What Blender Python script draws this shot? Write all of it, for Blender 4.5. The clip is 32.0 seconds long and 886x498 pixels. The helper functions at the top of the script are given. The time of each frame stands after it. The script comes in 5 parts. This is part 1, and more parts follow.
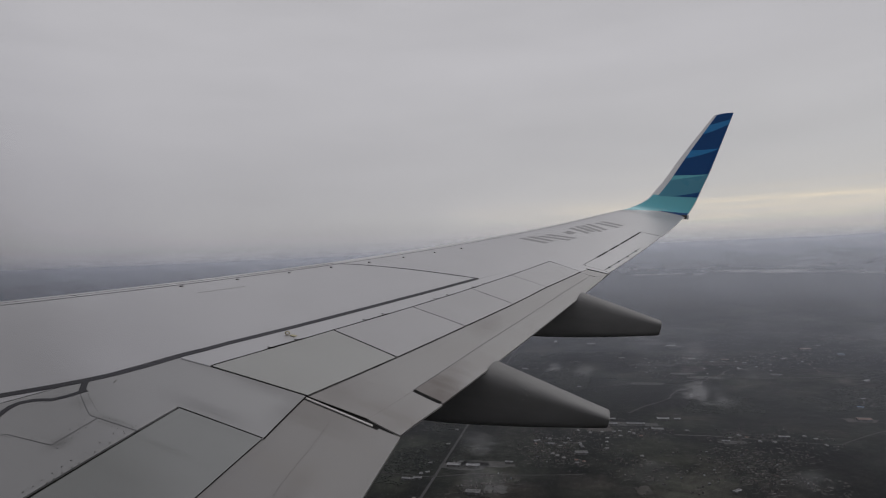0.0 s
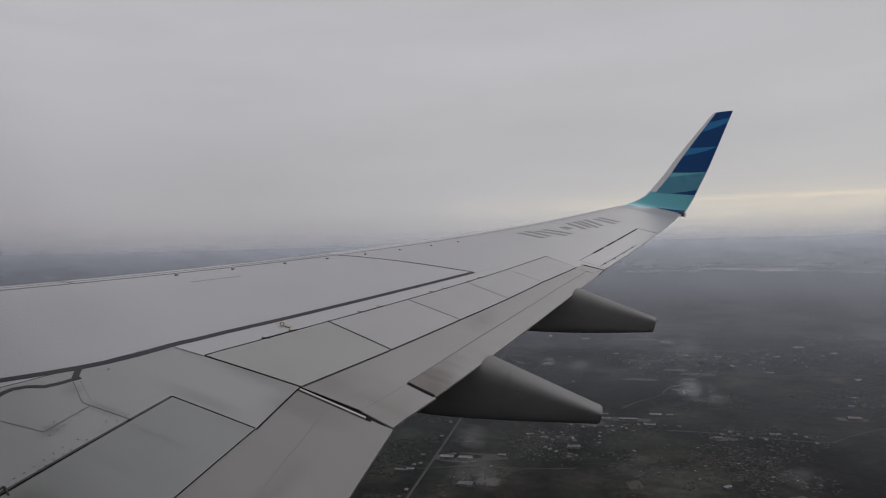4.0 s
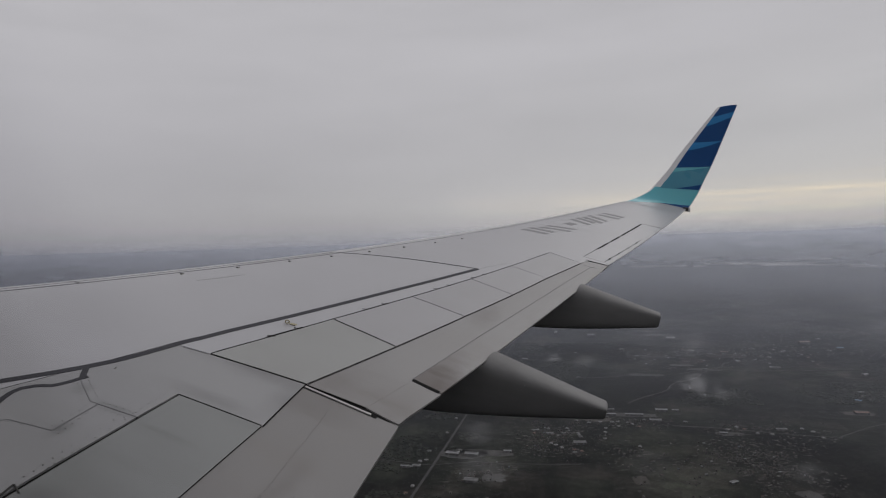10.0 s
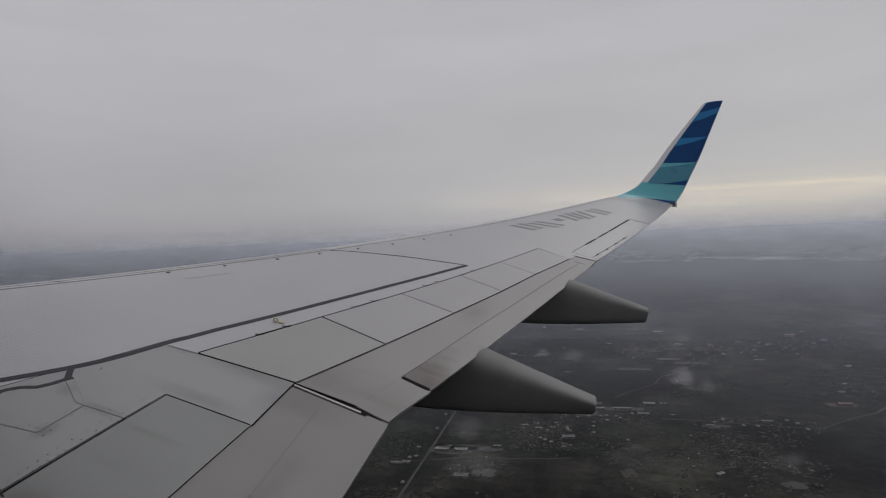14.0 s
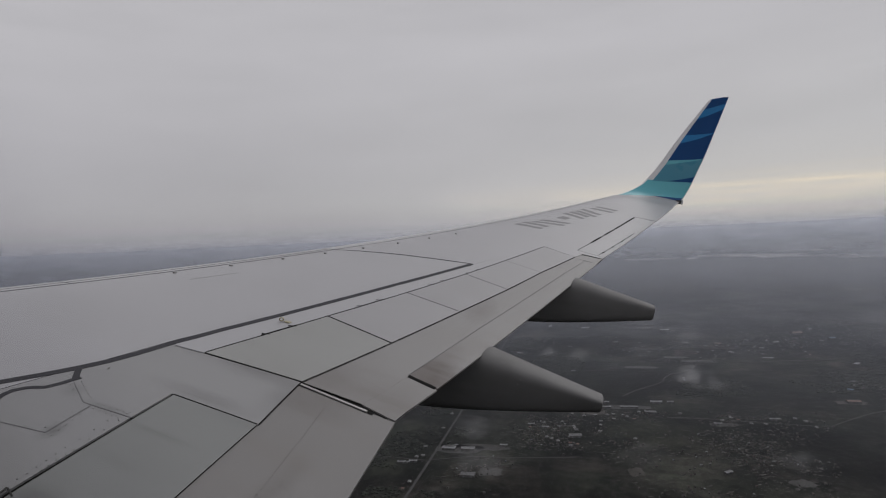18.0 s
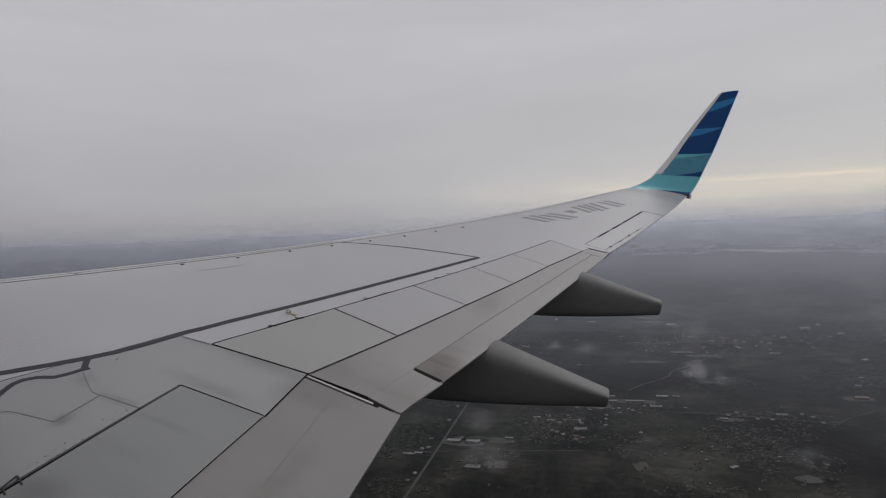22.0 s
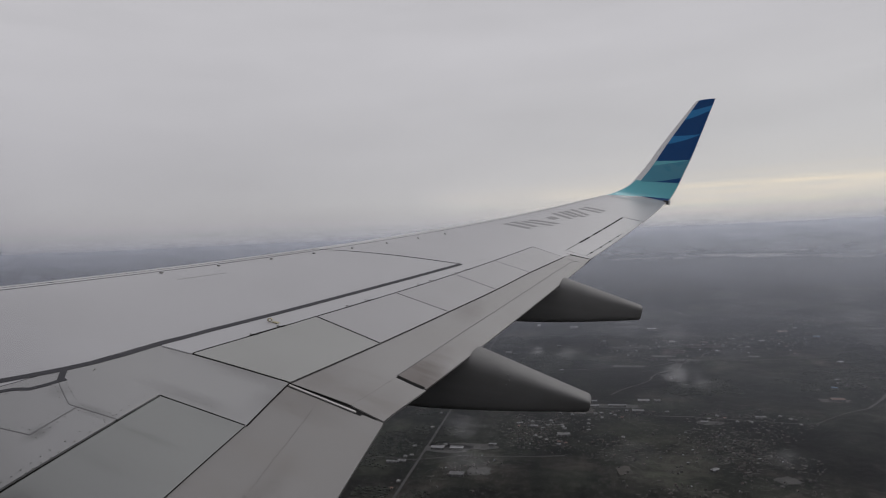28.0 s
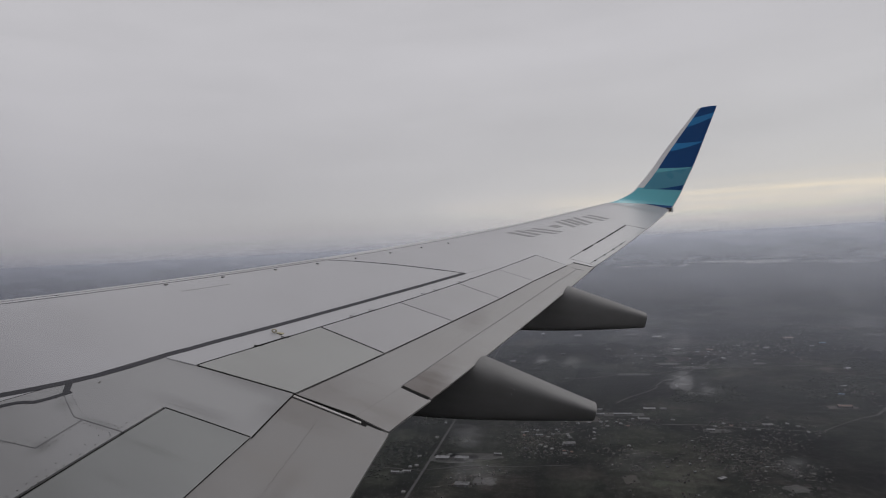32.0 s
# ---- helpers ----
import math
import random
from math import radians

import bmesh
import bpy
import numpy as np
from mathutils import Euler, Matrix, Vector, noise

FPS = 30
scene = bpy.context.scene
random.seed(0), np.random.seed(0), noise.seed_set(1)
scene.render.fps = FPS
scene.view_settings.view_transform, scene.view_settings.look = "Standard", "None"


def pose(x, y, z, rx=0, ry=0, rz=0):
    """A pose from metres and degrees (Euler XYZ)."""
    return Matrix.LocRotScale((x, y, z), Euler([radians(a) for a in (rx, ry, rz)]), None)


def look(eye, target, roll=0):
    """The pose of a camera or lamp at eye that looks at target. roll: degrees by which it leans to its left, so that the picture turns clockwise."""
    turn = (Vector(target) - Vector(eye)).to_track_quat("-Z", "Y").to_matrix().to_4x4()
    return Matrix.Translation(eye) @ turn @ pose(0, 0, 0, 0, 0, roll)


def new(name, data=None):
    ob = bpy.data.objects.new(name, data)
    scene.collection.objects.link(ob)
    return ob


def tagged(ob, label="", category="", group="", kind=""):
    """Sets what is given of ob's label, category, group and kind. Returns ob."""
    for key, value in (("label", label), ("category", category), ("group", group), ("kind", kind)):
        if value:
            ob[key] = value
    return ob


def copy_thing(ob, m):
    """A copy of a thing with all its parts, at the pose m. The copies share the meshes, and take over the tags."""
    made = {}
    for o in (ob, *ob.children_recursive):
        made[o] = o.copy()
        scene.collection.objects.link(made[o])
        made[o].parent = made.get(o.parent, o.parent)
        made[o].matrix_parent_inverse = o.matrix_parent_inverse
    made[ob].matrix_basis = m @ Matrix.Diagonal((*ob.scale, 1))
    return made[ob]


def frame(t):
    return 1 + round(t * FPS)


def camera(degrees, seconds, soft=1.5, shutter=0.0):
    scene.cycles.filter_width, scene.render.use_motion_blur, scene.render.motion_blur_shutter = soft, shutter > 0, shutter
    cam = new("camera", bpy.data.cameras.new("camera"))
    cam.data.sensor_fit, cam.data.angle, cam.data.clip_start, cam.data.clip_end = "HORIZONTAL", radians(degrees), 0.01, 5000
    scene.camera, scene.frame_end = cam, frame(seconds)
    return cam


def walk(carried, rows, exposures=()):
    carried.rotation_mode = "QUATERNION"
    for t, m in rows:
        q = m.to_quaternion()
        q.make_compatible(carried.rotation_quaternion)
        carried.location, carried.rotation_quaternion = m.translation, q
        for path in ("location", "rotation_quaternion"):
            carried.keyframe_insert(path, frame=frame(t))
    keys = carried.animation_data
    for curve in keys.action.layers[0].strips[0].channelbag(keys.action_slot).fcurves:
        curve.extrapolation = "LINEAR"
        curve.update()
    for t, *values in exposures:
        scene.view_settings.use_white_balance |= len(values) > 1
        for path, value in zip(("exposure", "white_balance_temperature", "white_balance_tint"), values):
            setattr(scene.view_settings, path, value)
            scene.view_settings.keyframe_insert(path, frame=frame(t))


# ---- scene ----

# ---------------------------------------------------------------- camera
# Aircraft axes: x outboard along the starboard wing, y to the nose, z up. The
# aircraft climbs nose-up through the world; ATT turns its axes into the world's.
ATT = Matrix(((0.999655, -0.002937, -0.026093, 0), (-0.002937, 0.974979, -0.222278, 0),
              (0.026093, 0.222278, 0.974634, 0), (0, 0, 0, 1)))


def seat_pose(x, y, z, yaw, pitch, roll):
    """Camera pose in the cabin: yaw forward of abeam, pitch up, roll, in degrees."""
    a, b, c = radians(yaw), radians(pitch), radians(roll)
    f = Vector((math.cos(a) * math.cos(b), math.sin(a) * math.cos(b), math.sin(b)))
    r = Vector((math.sin(a), -math.cos(a), 0))
    u = r.cross(f)
    r2, u2 = r * math.cos(c) + u * math.sin(c), u * math.cos(c) - r * math.sin(c)
    m = Matrix((r2, u2, -f)).transposed().to_4x4()
    m.translation = (x, y, z)
    return ATT @ m


# seconds, then the seat pose
PATH = [
    (0, 1.6011, -8.3727, 2.2660, 14.59, -4.35, 9.56),
    (0.5, 1.6051, -8.3754, 2.2679, 14.56, -4.56, 10.22),
    (1, 1.5964, -8.3696, 2.2636, 14.04, -4.63, 10.82),
    (1.5, 1.5939, -8.3710, 2.2667, 13.96, -4.83, 10.87),
    (2, 1.6037, -8.3707, 2.2710, 14.03, -4.98, 10.63),
    (2.5, 1.6041, -8.3753, 2.2700, 13.94, -5.00, 10.49),
    (3, 1.6039, -8.3733, 2.2673, 13.88, -5.04, 10.75),
    (3.5, 1.6065, -8.3750, 2.2738, 14.09, -5.08, 10.77),
    (5.5, 1.6071, -8.3772, 2.2696, 14.18, -4.63, 10.24),
    (6, 1.5978, -8.3802, 2.2759, 14.27, -4.81, 10.31),
    (6.5, 1.6101, -8.3804, 2.2676, 14.25, -4.87, 10.08),
    (7, 1.6107, -8.3786, 2.2826, 14.26, -4.85, 10.03),
    (7.5, 1.6074, -8.3772, 2.2747, 14.25, -4.94, 10.08),
    (8, 1.6035, -8.3717, 2.2751, 14.28, -5.02, 10.40),
    (8.5, 1.6048, -8.3709, 2.2771, 14.39, -5.06, 10.43),
    (9, 1.6075, -8.3690, 2.2721, 14.43, -5.07, 10.08),
    (9.5, 1.6052, -8.3833, 2.2803, 14.49, -5.28, 10.02),
    (10, 1.5995, -8.3801, 2.2759, 14.51, -5.37, 10.16),
    (10.5, 1.6124, -8.3793, 2.2693, 14.57, -5.42, 10.17),
    (11, 1.6053, -8.3629, 2.2661, 14.29, -5.21, 10.24),
    (11.5, 1.6203, -8.3809, 2.2733, 14.52, -5.86, 9.85),
    (12, 1.6092, -8.3760, 2.2779, 13.82, -5.50, 10.02),
    (12.5, 1.6089, -8.3760, 2.2727, 13.80, -5.43, 10.30),
    (13, 1.6083, -8.3806, 2.2645, 13.49, -5.57, 10.60),
    (13.5, 1.6046, -8.3821, 2.2781, 13.48, -5.62, 10.46),
    (14, 1.6068, -8.3744, 2.2809, 13.34, -5.54, 9.92),
    (14.5, 1.6050, -8.3821, 2.2730, 13.32, -5.77, 10.09),
    (16.5, 1.6164, -8.3906, 2.2797, 13.92, -5.74, 9.61),
    (17, 1.6082, -8.3790, 2.2738, 14.01, -5.70, 9.78),
    (17.5, 1.6087, -8.3749, 2.2729, 13.81, -5.63, 9.77),
    (18, 1.6138, -8.3745, 2.2722, 13.85, -5.69, 9.50),
    (18.5, 1.6115, -8.3706, 2.2764, 14.08, -5.66, 9.63),
    (19, 1.6128, -8.3794, 2.2735, 13.97, -6.19, 9.84),
    (19.5, 1.6175, -8.3692, 2.2691, 13.85, -6.29, 9.95),
    (20, 1.6224, -8.3770, 2.2755, 14.12, -6.39, 9.73),
    (20.5, 1.6269, -8.3791, 2.2735, 14.08, -6.73, 9.88),
    (21, 1.6220, -8.3718, 2.2753, 14.26, -6.43, 9.91),
    (21.5, 1.6199, -8.3710, 2.2736, 14.41, -6.55, 9.83),
    (22, 1.6201, -8.3721, 2.2731, 14.37, -6.46, 9.78),
    (22.5, 1.6111, -8.3693, 2.2724, 14.00, -6.18, 9.59),
    (23, 1.6247, -8.3796, 2.2745, 13.74, -6.29, 9.56),
    (23.5, 1.6182, -8.3788, 2.2747, 13.80, -5.80, 9.31),
    (24, 1.6085, -8.3755, 2.2685, 13.59, -5.48, 9.69),
    (24.5, 1.6155, -8.3647, 2.2640, 13.64, -5.91, 9.64),
    (25, 1.6172, -8.3754, 2.2735, 13.65, -5.42, 9.68),
    (25.5, 1.6108, -8.3695, 2.2754, 13.44, -5.32, 9.64),
    (27.5, 1.6043, -8.3789, 2.2722, 12.90, -5.54, 9.89),
    (28, 1.6071, -8.3763, 2.2824, 12.79, -5.57, 9.67),
    (28.5, 1.6015, -8.3684, 2.2857, 13.03, -4.59, 9.70),
    (29, 1.6000, -8.3737, 2.2890, 13.06, -4.81, 9.44),
    (29.5, 1.5966, -8.3604, 2.2790, 12.88, -4.62, 9.62),
    (30, 1.6055, -8.3622, 2.2803, 13.27, -4.74, 9.36),
    (30.5, 1.6097, -8.3568, 2.2813, 13.16, -4.71, 9.11),
    (31, 1.6009, -8.3573, 2.2822, 13.27, -4.62, 9.01),
    (31.5, 1.5948, -8.3675, 2.2808, 13.31, -4.75, 9.15),
    (32, 1.6015, -8.3718, 2.2847, 13.23, -4.74, 9.11)
]

cam = camera(74.05, 32.0, soft=1.08)
walk(cam, [(t, seat_pose(*row)) for t, *row in PATH], [(0, 0.0), (7, 0.02), (13, -0.05), (19, 0.02), (25, 0.10), (28, 0.12), (32, 0.12)])

# ---------------------------------------------------------------- sky and light
H = 520.0          # height of the camera above the plain
world = bpy.data.worlds.new("overcast_sky")
scene.world = world
world.use_nodes = True
SUN_EL, SUN_AZ = radians(48), radians(-40)   # az from +x towards +y


def node(nt, kind, loc=None, **inputs):
    n = nt.nodes.new(kind)
    for k, v in inputs.items():
        n.inputs[k.replace("_", " ")].default_value = v
    return n


def math_node(nt, op, a, b=None, c=None, clamp=False):
    n = nt.nodes.new("ShaderNodeMath")
    n.operation, n.use_clamp = op, clamp
    for i, v in enumerate((a, b, c)):
        if v is None:
            continue
        if isinstance(v, (int, float)):
            n.inputs[i].default_value = v
        else:
            nt.links.new(v, n.inputs[i])
    return n.outputs[0]


def ramp(nt, fac, stops, mode="LINEAR"):
    n = nt.nodes.new("ShaderNodeValToRGB")
    n.color_ramp.interpolation = mode
    el = n.color_ramp.elements
    while len(el) < len(stops):
        el.new(0.5)
    for e, (pos, col) in zip(el, stops):
        e.position = pos
        e.color = (*col, 1) if len(col) == 3 else col
    nt.links.new(fac, n.inputs[0])
    return n.outputs[0]


def mixcol(nt, fac, a, b, mode="MIX"):
    n = nt.nodes.new("ShaderNodeMix")
    n.data_type, n.blend_type = "RGBA", mode
    for sock, v in ((n.inputs[0], fac), (n.inputs[6], a), (n.inputs[7], b)):
        if isinstance(v, (int, float)):
            sock.default_value = v
        elif isinstance(v, tuple):
            sock.default_value = (*v, 1) if len(v) == 3 else v
        else:
            nt.links.new(v, sock)
    return n.outputs[2]


def noise_tex(nt, vec, scale, detail=4.0, rough=0.55):
    n = node(nt, "ShaderNodeTexNoise", Scale=scale, Detail=detail, Roughness=rough)
    if vec is not None:
        nt.links.new(vec, n.inputs["Vector"])
    return n.outputs["Fac"]


def make_sky():
    nt = world.node_tree
    nt.nodes.clear()
    co = nt.nodes.new("ShaderNodeTexCoord").outputs["Generated"]
    sep = nt.nodes.new("ShaderNodeSeparateXYZ")
    nt.links.new(co, sep.inputs[0])
    x, y, z = sep.outputs
    # clear-sky light that is left above the cloud deck
    sky = nt.nodes.new("ShaderNodeTexSky")
    sky.sky_type, sky.sun_disc = "NISHITA", False
    sky.sun_elevation, sky.sun_rotation = SUN_EL, math.pi / 2 - SUN_AZ
    # slow waves of thickness in the deck, stretched along the horizon
    mp = nt.nodes.new("ShaderNodeMapping")
    mp.inputs["Scale"].default_value = (1.0, 1.0, 5.0)
    nt.links.new(co, mp.inputs[0])
    big = noise_tex(nt, mp.outputs[0], 1.7, 3.0, 0.5)
    fine = noise_tex(nt, mp.outputs[0], 6.0, 5.0, 0.6)
    mp2 = nt.nodes.new("ShaderNodeMapping")
    mp2.inputs["Scale"].default_value = (1.0, 1.0, 14.0)
    nt.links.new(co, mp2.inputs[0])
    streaks = noise_tex(nt, mp2.outputs[0], 7.0, 6.0, 0.62)
    waves = math_node(nt, "ADD", math_node(nt, "MULTIPLY", big, 0.26), math_node(nt, "ADD", math_node(nt, "MULTIPLY", fine, 0.07), math_node(nt, "MULTIPLY", streaks, 0.05)))
    waves = math_node(nt, "ADD", waves, 0.81)
    # elevation, 0 at the horizon to 1 overhead
    el = math_node(nt, "MAXIMUM", z, 0.0)
    dim = ramp(nt, el, [(0.0, (0.355, 0.350, 0.385)), (0.03, (0.39, 0.381, 0.404)), (0.12, (0.43, 0.42, 0.445)),
                        (0.30, (0.53, 0.52, 0.545)), (0.55, (0.50, 0.49, 0.51)), (1.0, (0.42, 0.41, 0.43))])
    bright = ramp(nt, el, [(0.0, (0.405, 0.405, 0.430)), (0.02, (0.485, 0.478, 0.488)), (0.045, (0.545, 0.532, 0.53)), (0.10, (0.525, 0.517, 0.522)),
                           (0.30, (0.515, 0.505, 0.525)), (0.55, (0.50, 0.49, 0.51)), (1.0, (0.42, 0.41, 0.43))])
    # brighter towards the aft horizon
    side = math_node(nt, "ADD", math_node(nt, "MULTIPLY", y, -0.95), 0.78, clamp=True)
    deck = mixcol(nt, side, dim, bright)
    # thin clear gap under the deck, warm with low light
    jit = math_node(nt, "MULTIPLY", math_node(nt, "SUBTRACT", streaks, 0.5), 0.009)
    up = math_node(nt, "ADD", math_node(nt, "ADD", z, jit), math_node(nt, "ADD", math_node(nt, "MULTIPLY", y, -0.012), 0.0067))
    band = ramp(nt, math_node(nt, "MULTIPLY", up, 4.0), [(0.0, (0.04, 0.04, 0.04)), (0.08, (0.18, 0.18, 0.18)), (0.17, (0.44, 0.44, 0.44)), (0.25, (0.80, 0.80, 0.80)), (0.29, (0.95, 0.95, 0.95)), (0.305, (0.48, 0.48, 0.48)), (0.335, (0.32, 0.32, 0.32)), (0.40, (0.10, 0.10, 0.10)), (0.6, (0, 0, 0))])
    gap = math_node(nt, "MULTIPLY", band, math_node(nt, "MULTIPLY", math_node(nt, "ADD", math_node(nt, "MULTIPLY", y, -2.2), 0.60, clamp=True), math_node(nt, "MULTIPLY", streaks, 1.35, clamp=True)))
    mp3 = nt.nodes.new("ShaderNodeMapping")
    mp3.inputs["Scale"].default_value = (1.6, 1.6, 45.0)
    nt.links.new(co, mp3.inputs[0])
    wisps = math_node(nt, "MULTIPLY", math_node(nt, "SUBTRACT", noise_tex(nt, mp3.outputs[0], 3.2, 5.0, 0.62), 0.42), 4.5, clamp=True)
    gap = math_node(nt, "MULTIPLY", gap, math_node(nt, "ADD", math_node(nt, "MULTIPLY", wisps, 0.60), 0.74), clamp=True)
    deck = mixcol(nt, gap, deck, (0.79, 0.705, 0.575))
    deck = mixcol(nt, 1.0, deck, waves, "MULTIPLY")
    # hazy plain below the horizon
    low = ramp(nt, math_node(nt, "MULTIPLY", z, -1.0), [(0.0, (0.215, 0.225, 0.255)), (0.1, (0.09, 0.09, 0.10)), (0.4, (0.035, 0.038, 0.038))])
    col = mixcol(nt, math_node(nt, "GREATER_THAN", z, 0.0), low, deck)
    skybg = nt.nodes.new("ShaderNodeBackground")
    skybg.inputs[1].default_value = 0.05
    nt.links.new(sky.outputs[0], skybg.inputs[0])
    bg = nt.nodes.new("ShaderNodeBackground")
    bg.inputs[1].default_value = 1.0
    nt.links.new(col, bg.inputs[0])
    mix = nt.nodes.new("ShaderNodeMixShader")
    mix.inputs[0].default_value = 0.96
    nt.links.new(skybg.outputs[0], mix.inputs[1])
    nt.links.new(bg.outputs[0], mix.inputs[2])
    out = nt.nodes.new("ShaderNodeOutputWorld")
    nt.links.new(mix.outputs[0], out.inputs[0])


make_sky()
sun = bpy.data.lights.new("sun", "SUN")
sun.energy, sun.angle, sun.color = 0.8, radians(40), (1.0, 0.98, 0.95)
sun_ob = new("sun", sun)
sun_ob.matrix_world = look((math.cos(SUN_EL) * math.cos(SUN_AZ) * 50, math.cos(SUN_EL) * math.sin(SUN_AZ) * 50, math.sin(SUN_EL) * 50), (0, 0, 0))


# ---------------------------------------------------------------- materials
def material(name):
    m = bpy.data.materials.new(name)
    m.use_nodes = True
    nt = m.node_tree
    nt.nodes.clear()
    out = nt.nodes.new("ShaderNodeOutputMaterial")
    bsdf = nt.nodes.new("ShaderNodeBsdfPrincipled")
    nt.links.new(bsdf.outputs[0], out.inputs[0])
    return m, nt, bsdf, out


def bump(nt, bsdf, height, strength, distance):
    b = nt.nodes.new("ShaderNodeBump")
    b.inputs["Strength"].default_value, b.inputs["Distance"].default_value = strength, distance
    nt.links.new(height, b.inputs["Height"])
    nt.links.new(b.outputs[0], bsdf.inputs["Normal"])


def paint(name, col, rough=0.4, dirt=0.25, dirt_col=(0.16, 0.15, 0.135), per_piece=0.0, metallic=0.0, spec=0.4, stains_and_shade=()):
    """Aircraft paint: fine mottling, streaks of grime along the airflow, slight waviness."""
    m, nt, bsdf, out = material(name)
    co = nt.nodes.new("ShaderNodeTexCoord").outputs["Object"]
    mp = nt.nodes.new("ShaderNodeMapping")
    mp.inputs["Scale"].default_value = (2.2, 0.28, 1.0)
    nt.links.new(co, mp.inputs[0])
    streak = noise_tex(nt, mp.outputs[0], 2.4, 6.0, 0.62)
    blotch = noise_tex(nt, co, 1.3, 6.0, 0.66)
    grain = noise_tex(nt, co, 60.0, 2.0, 0.6)
    a = math_node(nt, "SUBTRACT", math_node(nt, "MULTIPLY", math_node(nt, "ADD", streak, blotch), 0.5), 0.46)
    a = math_node(nt, "MULTIPLY", a, 4.0, clamp=True)
    c = mixcol(nt, math_node(nt, "MULTIPLY", a, dirt), col, dirt_col)
    # soot and grease in set places, and shade painted under the wing, broken up by the streaks
    for x, y, rx, ry, k, sc in stains_and_shade:
        sm = nt.nodes.new("ShaderNodeMapping")
        sm.inputs["Location"].default_value = (-x / rx, -y / ry, 0)
        sm.inputs["Scale"].default_value = (1 / rx, 1 / ry, 0)
        nt.links.new(co, sm.inputs[0])
        ln = nt.nodes.new("ShaderNodeVectorMath")
        ln.operation = "LENGTH"
        nt.links.new(sm.outputs[0], ln.inputs[0])
        near = math_node(nt, "SUBTRACT", 1.0, ln.outputs["Value"], clamp=True)
        amount = math_node(nt, "MULTIPLY", near, math_node(nt, "ADD", math_node(nt, "MULTIPLY", math_node(nt, "ADD", streak, blotch), 1.6), -0.6), clamp=True)
        c = mixcol(nt, math_node(nt, "MULTIPLY", amount, k), c, sc)
    speck = noise_tex(nt, mp.outputs[0], 19.0, 5.0, 0.7)
    g = math_node(nt, "ADD", math_node(nt, "ADD", math_node(nt, "MULTIPLY", grain, 0.08), math_node(nt, "MULTIPLY", speck, 0.16)), 0.88)
    c = mixcol(nt, 1.0, c, g, "MULTIPLY")
    if per_piece:
        info = nt.nodes.new("ShaderNodeObjectInfo").outputs["Random"]
        v = math_node(nt, "ADD", math_node(nt, "MULTIPLY", info, per_piece), 1 - per_piece / 2)
        c = mixcol(nt, 1.0, c, v, "MULTIPLY")
    nt.links.new(c, bsdf.inputs["Base Color"])
    r = math_node(nt, "ADD", math_node(nt, "MULTIPLY", blotch, 0.22), rough - 0.11)
    nt.links.new(r, bsdf.inputs["Roughness"])
    bsdf.inputs["Metallic"].default_value = metallic
    bsdf.inputs["Specular IOR Level"].default_value = spec
    wob = noise_tex(nt, co, 3.0, 2.0)
    bump(nt, bsdf, wob, 0.10, 0.006)
    return m


M_SKIN = paint("grey_wing_skin", (0.392, 0.391, 0.412), 0.37, 0.10, spec=1.0)
M_SKIN_AFT = paint("pale_grey_panel", (0.353, 0.350, 0.365), 0.42, 0.16, per_piece=0.06, spec=0.65)
M_SPOILER = paint("grey_spoiler_paint", (0.308, 0.313, 0.308), 0.42, 0.22, per_piece=0.04, spec=0.55)
SOOT, GREASE, UNDERWING_SHADE = (0.082, 0.062, 0.055), (0.11, 0.11, 0.11), (0.045, 0.043, 0.042)
M_FLAP = paint("worn_flap_paint", (0.286, 0.281, 0.280), 0.38, 0.25, (0.22, 0.20, 0.185), stains_and_shade=((5.95, -6.55, 0.9, 0.5, 0.34, SOOT), (5.9, -7.1, 0.6, 0.35, 0.28, SOOT), (8.3, -7.3, 0.5, 0.2, 0.4, SOOT)))
M_FIXED = paint("pale_dirty_panel_paint", (0.304, 0.305, 0.312), 0.40, 0.25, (0.22, 0.22, 0.225), stains_and_shade=((5.73, -5.95, 0.14, 0.75, 0.35, GREASE), (5.2, -5.9, 0.12, 0.5, 0.4, GREASE), (5.5, -6.4, 0.35, 0.2, 0.4, GREASE), (4.40, -5.47, 0.13, 0.07, 0.6, GREASE), (4.74, -5.55, 0.06, 0.25, 0.5, GREASE), (4.4, -5.76, 0.7, 0.05, 0.8, GREASE), (4.8, -5.2, 0.1, 0.1, 0.4, GREASE)))
# inboard flap and spoiler: dimness near the hull put into darker base colours
M_FLAP_IN = paint("worn_shaded_inboard_flap_paint", (0.228, 0.222, 0.221), 0.46, 0.28, (0.18, 0.155, 0.135), stains_and_shade=((4.65, -6.85, 0.45, 0.12, 0.22, SOOT), (5.6, -6.6, 0.25, 0.5, 0.3, SOOT)))
M_ROOT = paint("shaded_root_panel_paint", (0.240, 0.248, 0.247), 0.46, 0.25, (0.185, 0.185, 0.185), stains_and_shade=((4.70, -5.92, 0.04, 0.45, 0.20, GREASE), (4.36, -6.0, 0.04, 0.4, 0.15, GREASE), (3.93, -5.88, 0.15, 0.18, 0.5, GREASE), (5.09, -6.2, 0.07, 0.5, 0.2, GREASE)))
M_FLAP_AFT = paint("sooty_flap_paint", (0.290, 0.285, 0.285), 0.42, 0.28, (0.15, 0.125, 0.105), stains_and_shade=((6.35, -7.15, 1.15, 0.40, 0.9, SOOT), (6.3, -7.3, 0.7, 0.3, 0.8, SOOT)))
M_SLAT = paint("bare_slat_metal", (0.52, 0.52, 0.53), 0.32, 0.15, metallic=0.35)
